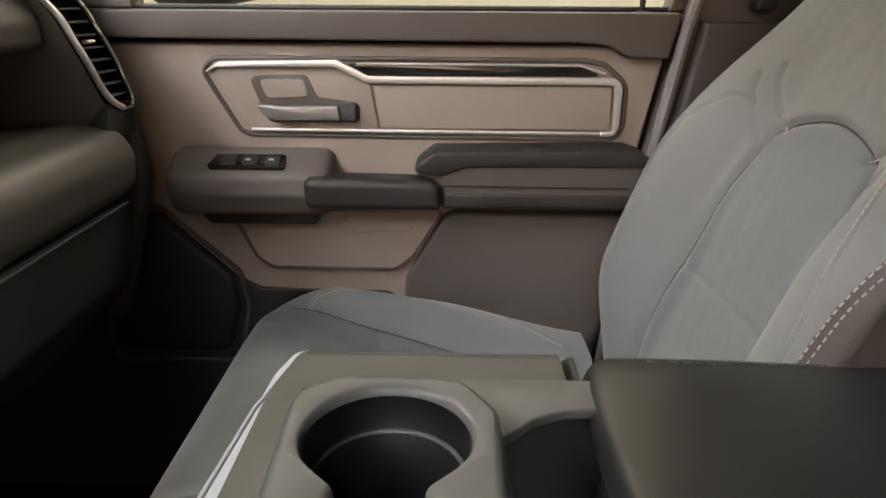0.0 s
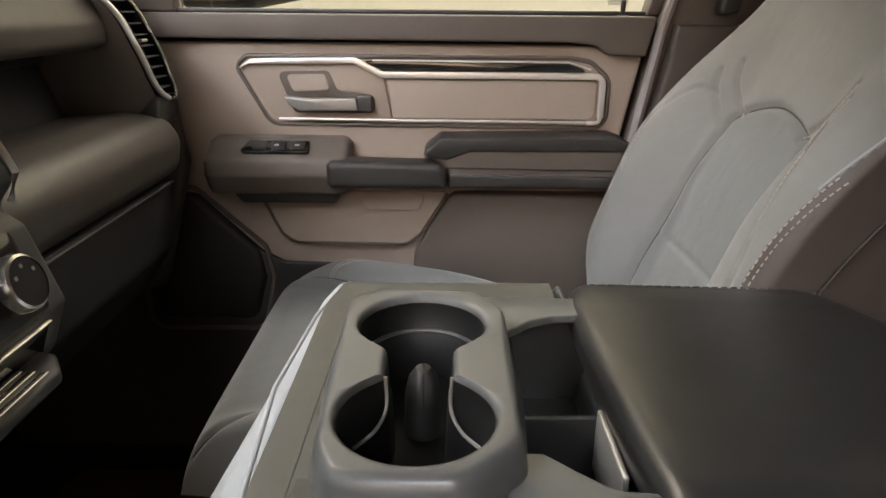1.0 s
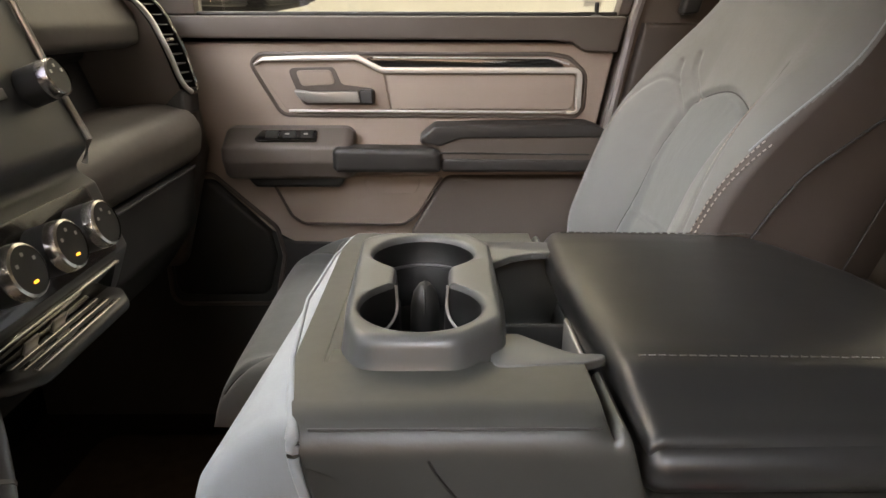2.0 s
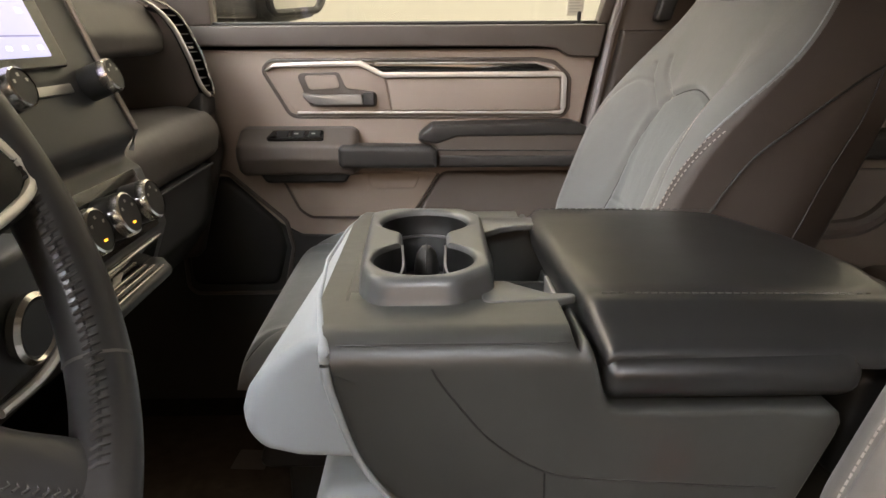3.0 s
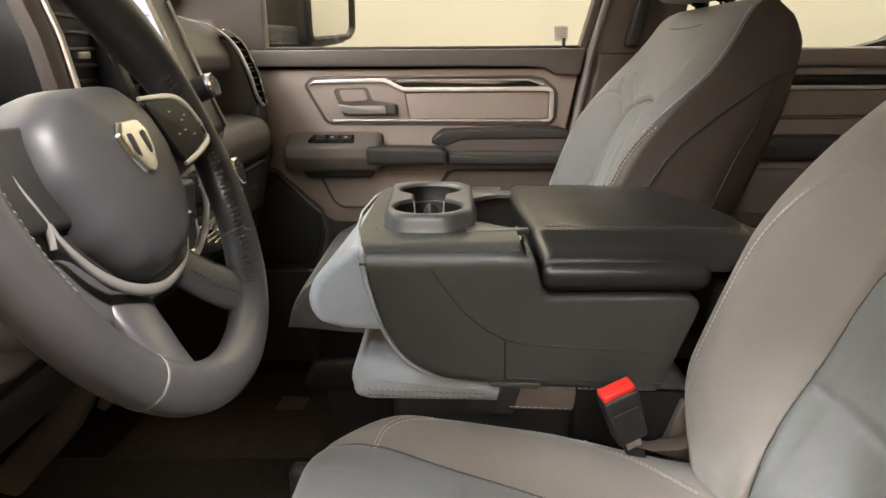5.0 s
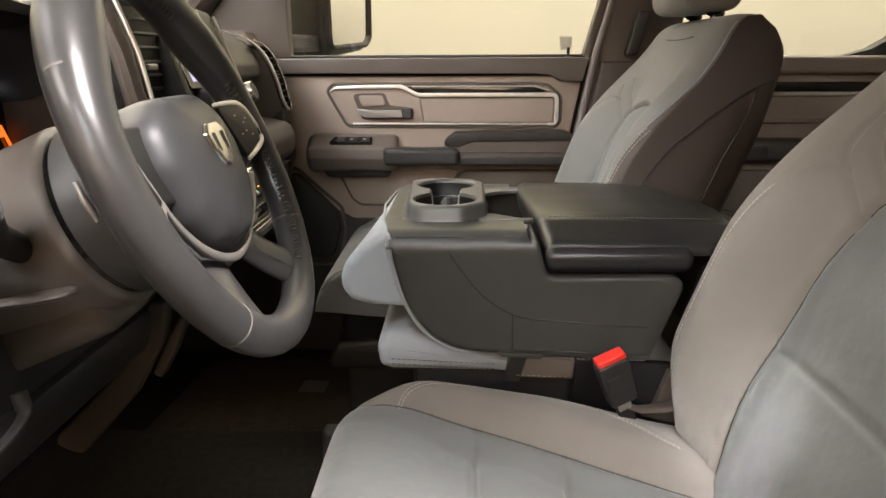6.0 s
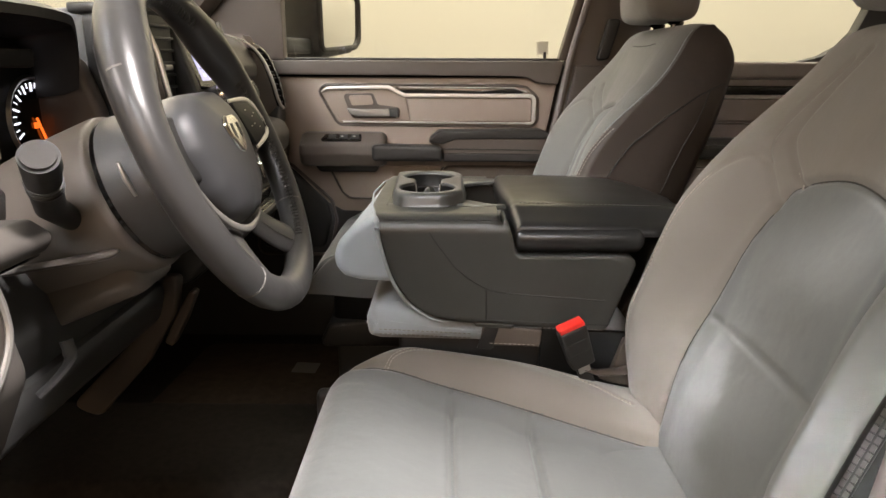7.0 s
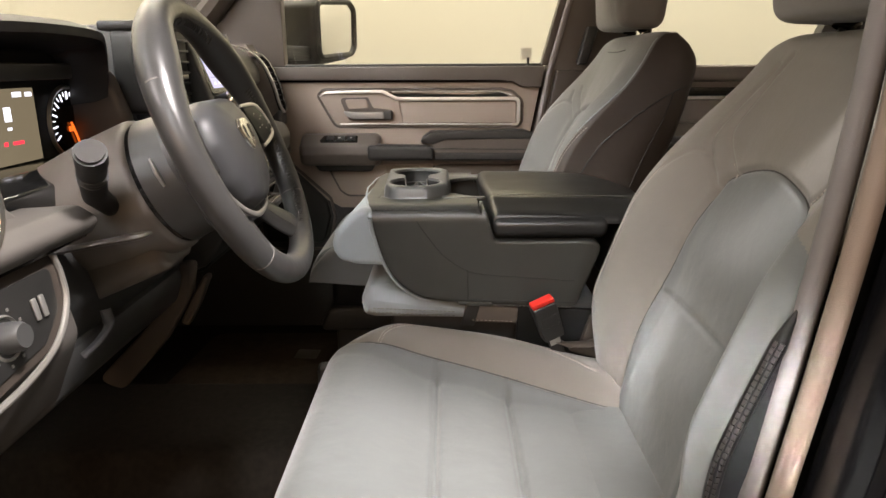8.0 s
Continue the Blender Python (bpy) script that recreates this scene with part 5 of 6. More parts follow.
def steering_wheel():
    w = thing("steering_wheel", "black leather steering wheel with silver spokes", "steering wheel")
    # local frame: x to the right-hand side of the truck, y up the wheel, z to the driver
    a = radians(WHEEL_TILT)
    m = pose(-0.2365, -0.191, 0.8765, 0, 0, 2.26) @ Matrix(((0, -math.sin(a), math.cos(a), 0), (1, 0, 0, 0), (0, math.cos(a), math.sin(a), 0), (0, 0, 0, 1)))
    R, r = 0.187, 0.0200
    rim = lambda a0, a1, n: [((R) * math.cos(radians(q)), R * math.sin(radians(q)), 0) for q in np.linspace(a0, a1, n)]
    grow = lambda q: math.exp(-((q - 42) / 22.0) ** 2) + math.exp(-((q - 138) / 22.0) ** 2)
    loop = [((R - 0.007 * grow(q)) * math.cos(radians(q)), (R - 0.007 * grow(q)) * math.sin(radians(q)), 0) for q in np.linspace(-160, 200, 121)[:-1]]
    part("rim", tube(loop, [r + 0.007 * grow(q) for q in np.linspace(-160, 200, 121)[:-1]], 18, True, up=(0, 0, 1), flat=0.92), LEATHER, w, "black leather rim")
    for q in (-134, -36, 30, 152):
        p, t = Vector((R * math.cos(radians(q)), R * math.sin(radians(q)), 0)), Vector((-math.sin(radians(q)), math.cos(radians(q)), 0))
        part("rim_seam", tube([p - t * 0.001, p + t * 0.001], r * 1.015, 16, up=(0, 0, 1), flat=0.93), THREAD_GREY, w)
    def on_rim(q, phi, lift):
        rr, RR, c1, s1 = r + 0.007 * grow(q) + lift, R - 0.007 * grow(q), math.cos(radians(q)), math.sin(radians(q))
        d = RR - rr * math.cos(radians(phi))
        return Vector((d * c1, d * s1, 0.92 * rr * math.sin(radians(phi))))
    for a0, a1 in ((-58, 24), (62, 86), (94, 118), (156, 200)):
        n = int(abs(a1 - a0) / 1.75)
        bm = bmesh.new()
        for q in np.linspace(a0, a1, n):
            tube([on_rim(q - 0.45, 16, 0.0), on_rim(q, 30, 0.0012), on_rim(q + 0.45, 44, 0.0)], 0.0015, 5, bm=bm)
        part("rim_stitching", bm, THREAD_DARK, w, "dark laced stitching")
        part("rim_groove", tube([on_rim(q, 30, -0.0006) for q in np.linspace(a0, a1, n)], 0.0011, 5), PLASTIC, w)
    def inner(name, bm, mat, label="", smooth=35):
        return part(name, bm, mat, w, label, smooth)
    hub = rounded([(-0.102, 0.006), (-0.094, 0.044), (-0.056, 0.068), (0.046, 0.068), (0.084, 0.044), (0.094, 0.006), (0.076, -0.046), (0.046, -0.078), (0.012, -0.089), (-0.030, -0.089), (-0.062, -0.076), (-0.088, -0.044)], 0.04, 6)
    rows = [[(x * k, y * k, z) for x, y in hub] for k, z in ((1.0, -0.060), (1.0, -0.022), (0.992, -0.013), (0.965, -0.004), (0.90, 0.0050), (0.80, 0.0105), (0.64, 0.0155), (0.45, 0.0185), (0.22, 0.0205))]
    bm = sheet(rows, True)
    bm.verts.ensure_lookup_table()
    bm.faces.new(bm.verts[len(bm.verts) - len(hub):])
    inner("airbag_cover", bm, HUB, "black airbag cover", 60)
    badge = [(-0.007 + x, y + 0.006) for x, y in rounded([(-0.026, 0.014), (-0.015, 0.023), (0.015, 0.023), (0.026, 0.014), (0.022, -0.004), (0.011, -0.019), (0.0, -0.023), (-0.011, -0.019), (-0.022, -0.004)], 0.006)]
    inner("emblem", prism(badge, "z", 0.017, 0.0240, 0.0035, 4), CHROME, "plain chrome badge")
    for k in (1, -1):
        cut = [(-0.007 + k * x, y + 0.006) for x, y in rounded([(0.007, 0.012), (0.016, 0.013), (0.015, -0.002), (0.009, -0.008)], 0.003)]
        inner("emblem_recess", prism(cut, "z", 0.022, 0.0247, 0.0005), PLASTIC)
    for k in (1, -1):
        reach = 0.178 if k > 0 else 0.166
        arm = rounded([(k * 0.060, 0.046), (k * reach, 0.050), (k * reach, -0.016), (k * 0.064, -0.030)], 0.012)
        drop = 0.0 if k > 0 else -0.014
        inner("spoke", prism(arm, "z", (-0.030 if k > 0 else -0.012) + drop, 0.006 + drop, 0.005), PLASTIC)
        pad = rounded([(k * 0.064, 0.044), (k * 0.135, 0.042), (k * 0.163, 0.028), (k * 0.174, 0.004), (k * 0.158, -0.007), (k * 0.088, -0.016)], [0.006, 0.02, 0.014, 0.012, 0.01, 0.006], 5)
        if k < 0:
            inner("pad_edge", tube(smooth_path([(-0.120, 0.036, -0.012), (-0.122, 0.010, -0.010), (-0.116, -0.018, -0.010), (-0.120, -0.034, -0.012)], 5), 0.0024, 8), SILVER, "silver pad edge")
        if k > 0:
            inner("control_pad", prism(pad, "z", drop, 0.0125 + drop, 0.002), BLACK_SHADE, "black control pad")
            edge = smooth_path([(0.060, 0.046), (0.100, 0.0455), (0.135, 0.0435), (0.156, 0.036), (0.168, 0.022), (0.176, 0.006), (0.172, -0.004), (0.150, -0.011), (0.118, -0.016), (0.088, -0.019)], 5)
            inner("pad_trim", tube([(p[0], p[1], 0.0115) for p in edge], [0.0022 + 0.0022 * math.sin(math.pi * i / (len(edge) - 1)) for i in range(len(edge))], 8, flat=0.7), SATIN, "satin silver pad trim")
        for bx, by in () if k < 0 else ((0.108, 0.030), (0.124, 0.010), (0.140, 0.024), (0.128, 0.020), (0.106, 0.008), (0.142, 0.004)):
            inner("button_mark", box(k * bx - 0.003, k * bx + 0.003, by - 0.0008, by + 0.0008, 0.0122 + drop, 0.0130 + drop), SILVER)
        arm = smooth_path([(k * 0.046, -0.080, -0.030), (k * 0.056, -0.100, -0.026), (k * 0.068, -0.123, -0.017), (k * 0.083, -0.145, -0.006), (k * 0.092, -0.160, -0.001)], 6)
        n = len(arm)
        inner("lower_spoke", tube(arm, [(0.0330 if k < 0 else 0.0280) - 0.0020 * math.sin(math.pi * i / n) for i in range(n)], 20, flat=0.36, up=(0, 0, 1)), LEATHER, "leather lower spoke", 60)
        bm = bmesh.new()
        out = Vector((k * 0.88, 0.47, 0))
        for p in np.linspace(0.28, 0.92, 17):
            f = p * (n - 1)
            q = Vector(arm[int(f)]).lerp(Vector(arm[int(f) + 1]), f - int(f)) + out * (0.016 if k < 0 else -0.008) + Vector((0, 0, 0.0085 if k < 0 else 0.0092))
            tube([q - out * 0.005 + Vector((0, 0.0024, 0.0006)), q + Vector((0, -0.0010, 0.0008)), q + out * 0.005 + Vector((0, 0.0006, -0.0018))], 0.0008, 5, bm=bm)
        inner("spoke_stitching", bm, THREAD_DARK, "dark zigzag stitching")
    base = rounded([(-0.122, -0.040), (-0.120, -0.078), (-0.094, -0.100), (-0.050, -0.107), (0.044, -0.107), (0.080, -0.094), (0.092, -0.050)], 0.016, 5)
    inner("spoke_base", prism(base, "z", -0.046, -0.021, 0.008, 4), HUB, "grey cover below the hub", 60)
    trim = smooth_path([(-0.114, -0.010), (-0.112, -0.034), (-0.096, -0.062), (-0.068, -0.084), (-0.030, -0.097), (0.010, -0.097), (0.044, -0.089), (0.072, -0.066)], 8)
    n = len(trim)
    wide = [0.0012 + 0.0038 * math.sin(math.pi * min(1.0, (i / (n - 1)) * 1.15)) ** 1.2 for i in range(n)]
    inner("spoke_trim", tube([(p[0], p[1], -0.009) for p in trim], wide, 10, flat=0.6), TRIM, "silver trim under the hub", 60)
    inner("hub_skirt", prism(rounded([(-0.106, 0.03), (-0.110, -0.03), (-0.062, -0.092), (0.042, -0.092), (0.090, -0.03), (0.088, 0.03)], 0.02), "z", -0.05, -0.016, 0.006), PLASTIC)
    w.matrix_world = m
    # column behind the wheel
    col = thing("steering_column", "dark grey steering column shroud with stalk and tilt lever", "steering column")
    off = pose(0.013, -0.010, 0)
    part("collar", lathe([(0.0, -0.050), (0.062, -0.050), (0.076, -0.055), (0.085, -0.072), (0.0905, -0.114), (0.0, -0.118)], 56, m=off), COLLAR, col, "black collar", 50)
    part("collar_gap", lathe([(0.087, -0.113), (0.0900, -0.115), (0.0900, -0.120), (0.087, -0.122)], 56, m=off), GLOSS, col)
    part("shroud", lathe([(0.0, -0.119), (0.088, -0.120), (0.0945, -0.123), (0.0965, -0.130), (0.0955, -0.19), (0.090, -0.25), (0.080, -0.36), (0.0, -0.37)], 56, m=off), SHROUD, col, "brown column shroud", 50)
    part("shroud_lower", prism(rounded([(-0.052, -0.05), (-0.048, -0.104), (-0.030, -0.120), (0.055, -0.120), (0.075, -0.104), (0.078, -0.05)], 0.025), "z", -0.30, -0.150, 0.012), SHROUD, col, "brown lower shroud")
    part("shroud_mark", tube([(-0.076, 0.026, -0.088), (-0.0785, 0.008, -0.088), (-0.076, -0.013, -0.088)], [0.002, 0.0032, 0.002], 8), SILVER, col, "small silver paddle edge")
    part("stalk", tube([(-0.070, -0.012, -0.165), (-0.122, 0.012, -0.150), (-0.160, 0.036, -0.120), (-0.176, 0.046, -0.106)], [0.012, 0.0150, 0.0165, 0.0170], 20), PLASTIC, col, "black stalk", 60)
    part("stalk_knob", tube([(-0.174, 0.045, -0.1075), (-0.1875, 0.0535, -0.097)], 0.0178, 24), PLASTIC, col, "black ribbed stalk end")
    for k in range(3):
        f = k / 3
        part("stalk_ring", tube([(-0.150 - 0.012 * f, 0.0295 + 0.0075 * f, -0.128 + 0.0095 * f), (-0.1515 - 0.012 * f, 0.0305 + 0.0075 * f, -0.1268 + 0.0095 * f)], 0.0174, 20), PLASTIC_GREY, col)
    part("stalk_cap", tube([(-0.1875, 0.0535, -0.097), (-0.1900, 0.0551, -0.0950)], 0.0150, 24), CAP, col, "grey end cap")
    part("tilt_lever", tube(smooth_path([(-0.092, -0.018, -0.300), (-0.099, -0.033, -0.240), (-0.103, -0.047, -0.175), (-0.106, -0.0550, -0.138), (-0.108, -0.0575, -0.119)], 5), [0.010] * 10 + [0.0105, 0.011, 0.0115, 0.0120, 0.0120, 0.0120, 0.0118, 0.0112, 0.010, 0.008, 0.004], 12, flat=0.42, up=(0, 1, 0)), LEVER, col, "grey tilt lever", 60)
    col.matrix_world = m


steering_wheel()


# ---- dashboard ----
def dashboard():
    d = thing("dashboard", "black and brown moulded dashboard across the cab", "dashboard")
    top = rounded([(-0.90, 0.92), (-0.90, 0.985), (-0.66, 1.045), (-0.56, 1.036), (-0.508, 1.008), (-0.488, 0.960), (-0.490, 0.930), (-0.515, 0.922), (-0.66, 0.915)], [0, 0.02, 0.05, 0.03, 0.04, 0.02, 0.010, 0.01, 0.02])
    part("upper_pad", puff(top, "y", 0.42, 0.900, 0.014), KNEE, d, "dark soft upper pad")
    deck = rounded([(-0.90, 0.90), (-0.90, 0.975), (-0.66, 1.005), (-0.58, 1.00), (-0.58, 0.90)], 0.02)
    part("deck", prism(deck, "y", -0.50, 1.06, 0.01), PLASTIC, d, "black dash top")
    # Black instead of dash plastic, to carry the shade under the pad.
    part("shelf_back", prism(rounded([(-0.66, 0.78), (-0.66, 0.93), (-0.600, 0.93), (-0.570, 0.81)], 0.01), "y", 0.40, 0.95, 0.006), PLASTIC, d, "recess back darkened for shade")
    pad = rounded([(-0.66, 0.800), (-0.60, 0.822), (-0.50, 0.826), (-0.442, 0.812), (-0.425, 0.780), (-0.432, 0.735), (-0.46, 0.712), (-0.66, 0.70)], [0, 0.02, 0.04, 0.04, 0.04, 0.03, 0.02, 0])
    part("knee_pad", puff(pad, "y", 0.40, 0.985, 0.035, True, 160, 8), KNEE, d, "brown padded glovebox top")
    glove = rounded([(-0.66, 0.70), (-0.452, 0.710), (-0.458, 0.60), (-0.53, 0.50), (-0.66, 0.48)], [0, 0.01, 0.03, 0.04, 0])
    part("glovebox", prism(glove, "y", 0.42, 0.97, 0.012), PLASTIC, d, "black glovebox lid")
    part("glovebox_gap", tube([(-0.440, 0.45, 0.7105), (-0.444, 0.95, 0.7105)], 0.0025, 6), PLASTIC_GREY, d)
    part("end_cap", prism(rounded([(-0.66, 0.48), (-0.66, 1.03), (-0.545, 1.03), (-0.500, 0.95), (-0.470, 0.85), (-0.45, 0.72), (-0.52, 0.48)], 0.03), "y", 1.030, 1.070, 0.012), PANEL_DARK, d)
    # outer vent
    v = thing_part("side_vent", d)
    lean = lambda z: -0.457 - 0.060 * max(0.0, (z - 0.88) / 0.16) ** 2 + 0.006 * max(0.0, (0.88 - z) / 0.05)
    on_face = lambda y, z, lift=0.0: Vector((lean(z) + lift, y, z))
    left = [(0.800, 1.026), (0.850, 1.012), (0.882, 0.996), (0.904, 0.968), (0.914, 0.932), (0.944, 0.877), (0.966, 0.853), (0.990, 0.841)]
    right = [(0.990, 0.841), (1.018, 0.838), (1.028, 0.850), (1.022, 0.872), (1.003, 0.914), (0.986, 0.950), (0.978, 0.985), (0.945, 1.008), (0.885, 1.018)]
    left, right = smooth_path(left, 6), smooth_path(right, 6)
    part("bezel_edge", tube([on_face(p[0], p[1], 0.004) for p in left], [0.0016 + 0.0030 * min(1.0, i / 16) for i in range(len(left))], 8), SATIN, v, "broad satin bezel edge")
    part("vent_bezel", tube([on_face(p[0], p[1], 0.003) for p in right], [0.0030 - 0.0020 * max(0.0, i / len(right) - 0.5) for i in range(len(right))], 8), CHROME, v, "chrome vent bezel")
    zs = np.linspace(0.846, 1.004, 16)
    lz, ly = [p[1] for p in left][::-1], [p[0] for p in left][::-1]
    rz, ry = [p[1] for p in right[8:]], [p[0] for p in right[8:]]
    well = []
    for z in zs:
        y0, y1 = float(np.interp(z, lz, ly)), float(np.interp(z, rz, ry))
        well.append([on_face(y0, z, 0.002), on_face(y0 + 0.002, z, -0.022), on_face(y1 - 0.002, z, -0.022), on_face(y1, z, 0.002)])
    part("vent_well", sheet(well), BLACK_SHADE, v)
    for z in np.linspace(0.858, 0.992, 9):
        y0, y1 = float(np.interp(z, lz, ly)), float(np.interp(z, rz, ry))
        part("slat", box(lean(z) - 0.014, lean(z) - 0.002, y0 + 0.003, y1 - 0.003, z - 0.0012, z + 0.0012), PLASTIC_GREY, v)
    part("vent_tab", tube([on_face(0.938, 0.934, 0.003), on_face(0.958, 0.934, 0.003)], 0.0042, 8, flat=0.7), CHROME, v)
    cheek = prism([(-0.70, 0.880), (-0.585, 0.880), (-0.500, 0.898), (-0.463, 0.914), (-0.459, 0.934), (-0.459, 1.040), (-0.70, 1.040)], "z", 0.800, 1.040)
    bmesh.ops.bisect_plane(cheek, geom=cheek.verts[:] + cheek.edges[:] + cheek.faces[:], plane_co=(0, 0, 0.88), plane_no=(0, 0, 1))
    for z in np.linspace(0.90, 1.03, 12):
        bmesh.ops.bisect_plane(cheek, geom=cheek.verts[:] + cheek.edges[:] + cheek.faces[:], plane_co=(0, 0, z), plane_no=(0, 0, 1))
    for p in cheek.verts:
        f = min(max((p.co.x + 0.70) / 0.24, 0.0), 1.0)
        shift = float(np.interp(p.co.z, lz, ly)) - 0.914 if p.co.z < 1.0 else -0.04
        p.co.x += f * (lean(p.co.z) + 0.4585 - 0.026 * min(max((p.co.y - 0.925) / 0.01, 0.0), 1.0))
        if p.co.y < 0.95:
            p.co.y += shift * f * f
    part("vent_cheek", cheek, CHEEK, v, "taupe vent cheek", 50)
    part("edge_line", tube(smooth_path([on_face(0.800, 1.026, 0.003), (-0.530, 0.74, 1.036), (-0.545, 0.62, 1.045), (-0.55, 0.50, 1.048)], 6), 0.0016, 8), SILVER, v, "silver edge line")
    part("end_boot", prism(rounded([(0.940, 0.800), (1.035, 0.800), (1.040, 0.846), (1.000, 0.838), (0.960, 0.850)], 0.01), "x", -0.52, -0.452, 0.006), PLASTIC, v, "black lower end")
    # centre stack
    s = thing_part("centre_stack", d)
    stack = rounded([(-0.62, 0.52), (-0.62, 1.05), (-0.46, 1.058), (-0.438, 1.05), (-0.382, 0.900), (-0.358, 0.845), (-0.378, 0.820), (-0.358, 0.806), (-0.335, 0.735), (-0.352, 0.690), (-0.42, 0.60)], [0, 0, 0.02, 0.015, 0.02, 0.015, 0.01, 0.01, 0.01, 0.02, 0.02])
    part("stack_body", prism(stack, "y", 0.135, 0.425, 0.012), PLASTIC_GREY, s)
    part("stack_edge", tube([(-0.433, 0.424, 1.045), (-0.386, 0.424, 0.915), (-0.359, 0.424, 0.850), (-0.368, 0.424, 0.825)], 0.0035, 8), SILVER, s, "silver edge line")
    part("stack_edge", tube([(-0.433, 0.136, 1.045), (-0.386, 0.136, 0.915), (-0.359, 0.136, 0.850), (-0.368, 0.136, 0.825)], 0.0035, 8), SILVER, s, "silver edge line")
    # the slanted face: local x along +y, local y up the slope, local z out of it
    def face(p0, p1):
        up = Vector((p1[0] - p0[0], 0, p1[1] - p0[1])).normalized()
        nz = Vector((0, 1, 0)).cross(up)
        return Matrix(((0, up.x, nz.x, p0[0]), (1, 0, 0, 0), (0, up.z, nz.z, p0[1]), (0, 0, 0, 1)))
    f = face((-0.382, 0.900), (-0.438, 1.05))

    def on(mat, bm):
        bmesh.ops.transform(bm, matrix=mat, verts=bm.verts)
        return bm
    part("screen_bezel", on(f, prism(rounded([(0.165, 0.026), (0.345, 0.026), (0.345, 0.162), (0.165, 0.162)], 0.008), "z", -0.002, 0.008, 0.003)), GLOSS, s, "gloss black screen bezel")
    part("screen", on(f, box(0.185, 0.318, 0.038, 0.150, 0.006, 0.0095, 0.001)), SCREEN, s, "lit touch screen")
    bars = [(0.20, 0.305, 0.119, 0.1215), (0.19, 0.313, 0.058, 0.0595)]
    for x0, x1, y0, y1 in bars:
        part("screen_bar", on(f, box(x0, x1, y0, y1, 0.0095, 0.0102)), SCREEN_BAR, s)
    for x, y, q in [(0.198 + 0.021 * k, 0.110, 0.0028) for k in range(6)] + [(0.200 + 0.026 * k, 0.047, 0.0035) for k in range(5)] + [(0.25, 0.085, 0.006), (0.215, 0.084, 0.003), (0.30, 0.084, 0.004), (0.25, 0.130, 0.005)]:
        part("screen_icon", on(f, box(x - q, x + q, y - q * 0.55, y + q * 0.55, 0.0095, 0.0103)), SCREEN_WHITE, s)

    def knob(mat, y, up, r, depth):
        kn = thing_part("knob", s)
        mm = mat @ pose(y, up, 0)
        part("barrel", lathe([(0, depth), (r * 0.86, depth), (r * 0.94, depth - 0.003), (r, depth - 0.012), (r, 0.0)], 28, m=mm), PLASTIC, kn)
        part("ring", lathe([(r * 0.86, depth + 0.0008), (r * 0.95, depth - 0.0005), (r * 1.01, depth - 0.006), (r * 1.01, depth - 0.010), (r * 0.8, depth - 0.010)], 28, m=mm), CHROME, kn, "chrome ring")
        for q in (30, 90, 150):
            c1, s1 = math.cos(radians(q)), math.sin(radians(q))
            part("knob_mark", on(mm, box(r * 0.55 * c1 - 0.0015, r * 0.55 * c1 + 0.0015, r * 0.55 * s1 - 0.0015, r * 0.55 * s1 + 0.0015, depth, depth + 0.0006)), SILVER, kn)
        return kn, mm
    knob(f, 0.200, 0.006, 0.019, 0.034)
    knob(f, 0.375, 0.006, 0.019, 0.034)
    part("button_row", on(f, box(0.24, 0.335, 0.000, 0.010, 0.0, 0.004, 0.001)), SILVER, s)
    g = face((-0.335, 0.735), (-0.358, 0.806))
    for y in (0.215, 0.280, 0.345):
        kn, mm = knob(g, y, 0.040, 0.0235, 0.034)
        if y < 0.33:
            part("amber_mark", on(mm, box(-0.0025, 0.0025, -0.0115, -0.0095, 0.034, 0.0348)), AMBER, kn, "amber lamp")
    part("climate_plate", on(g, prism(rounded([(0.165, 0.004), (0.395, 0.004), (0.395, 0.076), (0.165, 0.076)], 0.006), "z", -0.002, 0.003, 0.001)), GLOSS, s)
    h = face((-0.352, 0.690), (-0.335, 0.735))
    part("socket_panel", on(h, box(0.17, 0.39, 0.004, 0.040, -0.002, 0.004, 0.002)), GLOSS, s, "gloss black socket panel")
    part("panel_line", on(h, box(0.17, 0.39, 0.040, 0.043, 0.0, 0.006, 0.001)), CHROME, s)
    for k in range(2):
        part("socket", on(h, box(0.225 + 0.045 * k, 0.245 + 0.045 * k, 0.012, 0.028, 0.003, 0.006, 0.001)), SILVER, s)
    part("shelf", prism(rounded([(-0.37, 0.17), (-0.37, 0.39), (-0.328, 0.38), (-0.308, 0.35), (-0.308, 0.20), (-0.328, 0.18)], 0.015), "z", 0.690, 0.702, 0.004), PLASTIC_GREY, s)
    for k in range(3):
        part("shelf_bar", box(-0.342 + 0.011 * k, -0.336 + 0.011 * k, 0.20, 0.345, 0.701, 0.7045, 0.001), CHROME, s, "chrome bar")
    # centre vents between stack and wheel
    for y0, y1 in ((0.030, 0.130),):
        cv = thing_part("centre_vent", d)
        part("vent_well", prism(rounded([(y0, 0.90), (y1, 0.90), (y1, 1.04), (y0, 1.04)], 0.015), "x", -0.50, -0.412, 0.004), PLASTIC, cv)
        part("vent_cheek", prism(rounded([(-0.52, 0.88), (-0.52, 1.05), (-0.420, 1.052), (-0.372, 0.90)], 0.012), "y", y1 + 0.001, y1 + 0.026, 0.005), PLASTIC, cv, "black vent surround")
        part("vent_roof", box(-0.52, -0.408, y0, y1 + 0.002, 1.036, 1.052, 0.005), PLASTIC, cv)
        for k in range(7):
            part("slat", box(-0.418, -0.406, y0 + 0.01, y1 - 0.008, 0.912 + 0.018 * k, 0.916 + 0.018 * k, 0.001), PLASTIC_GREY, cv)
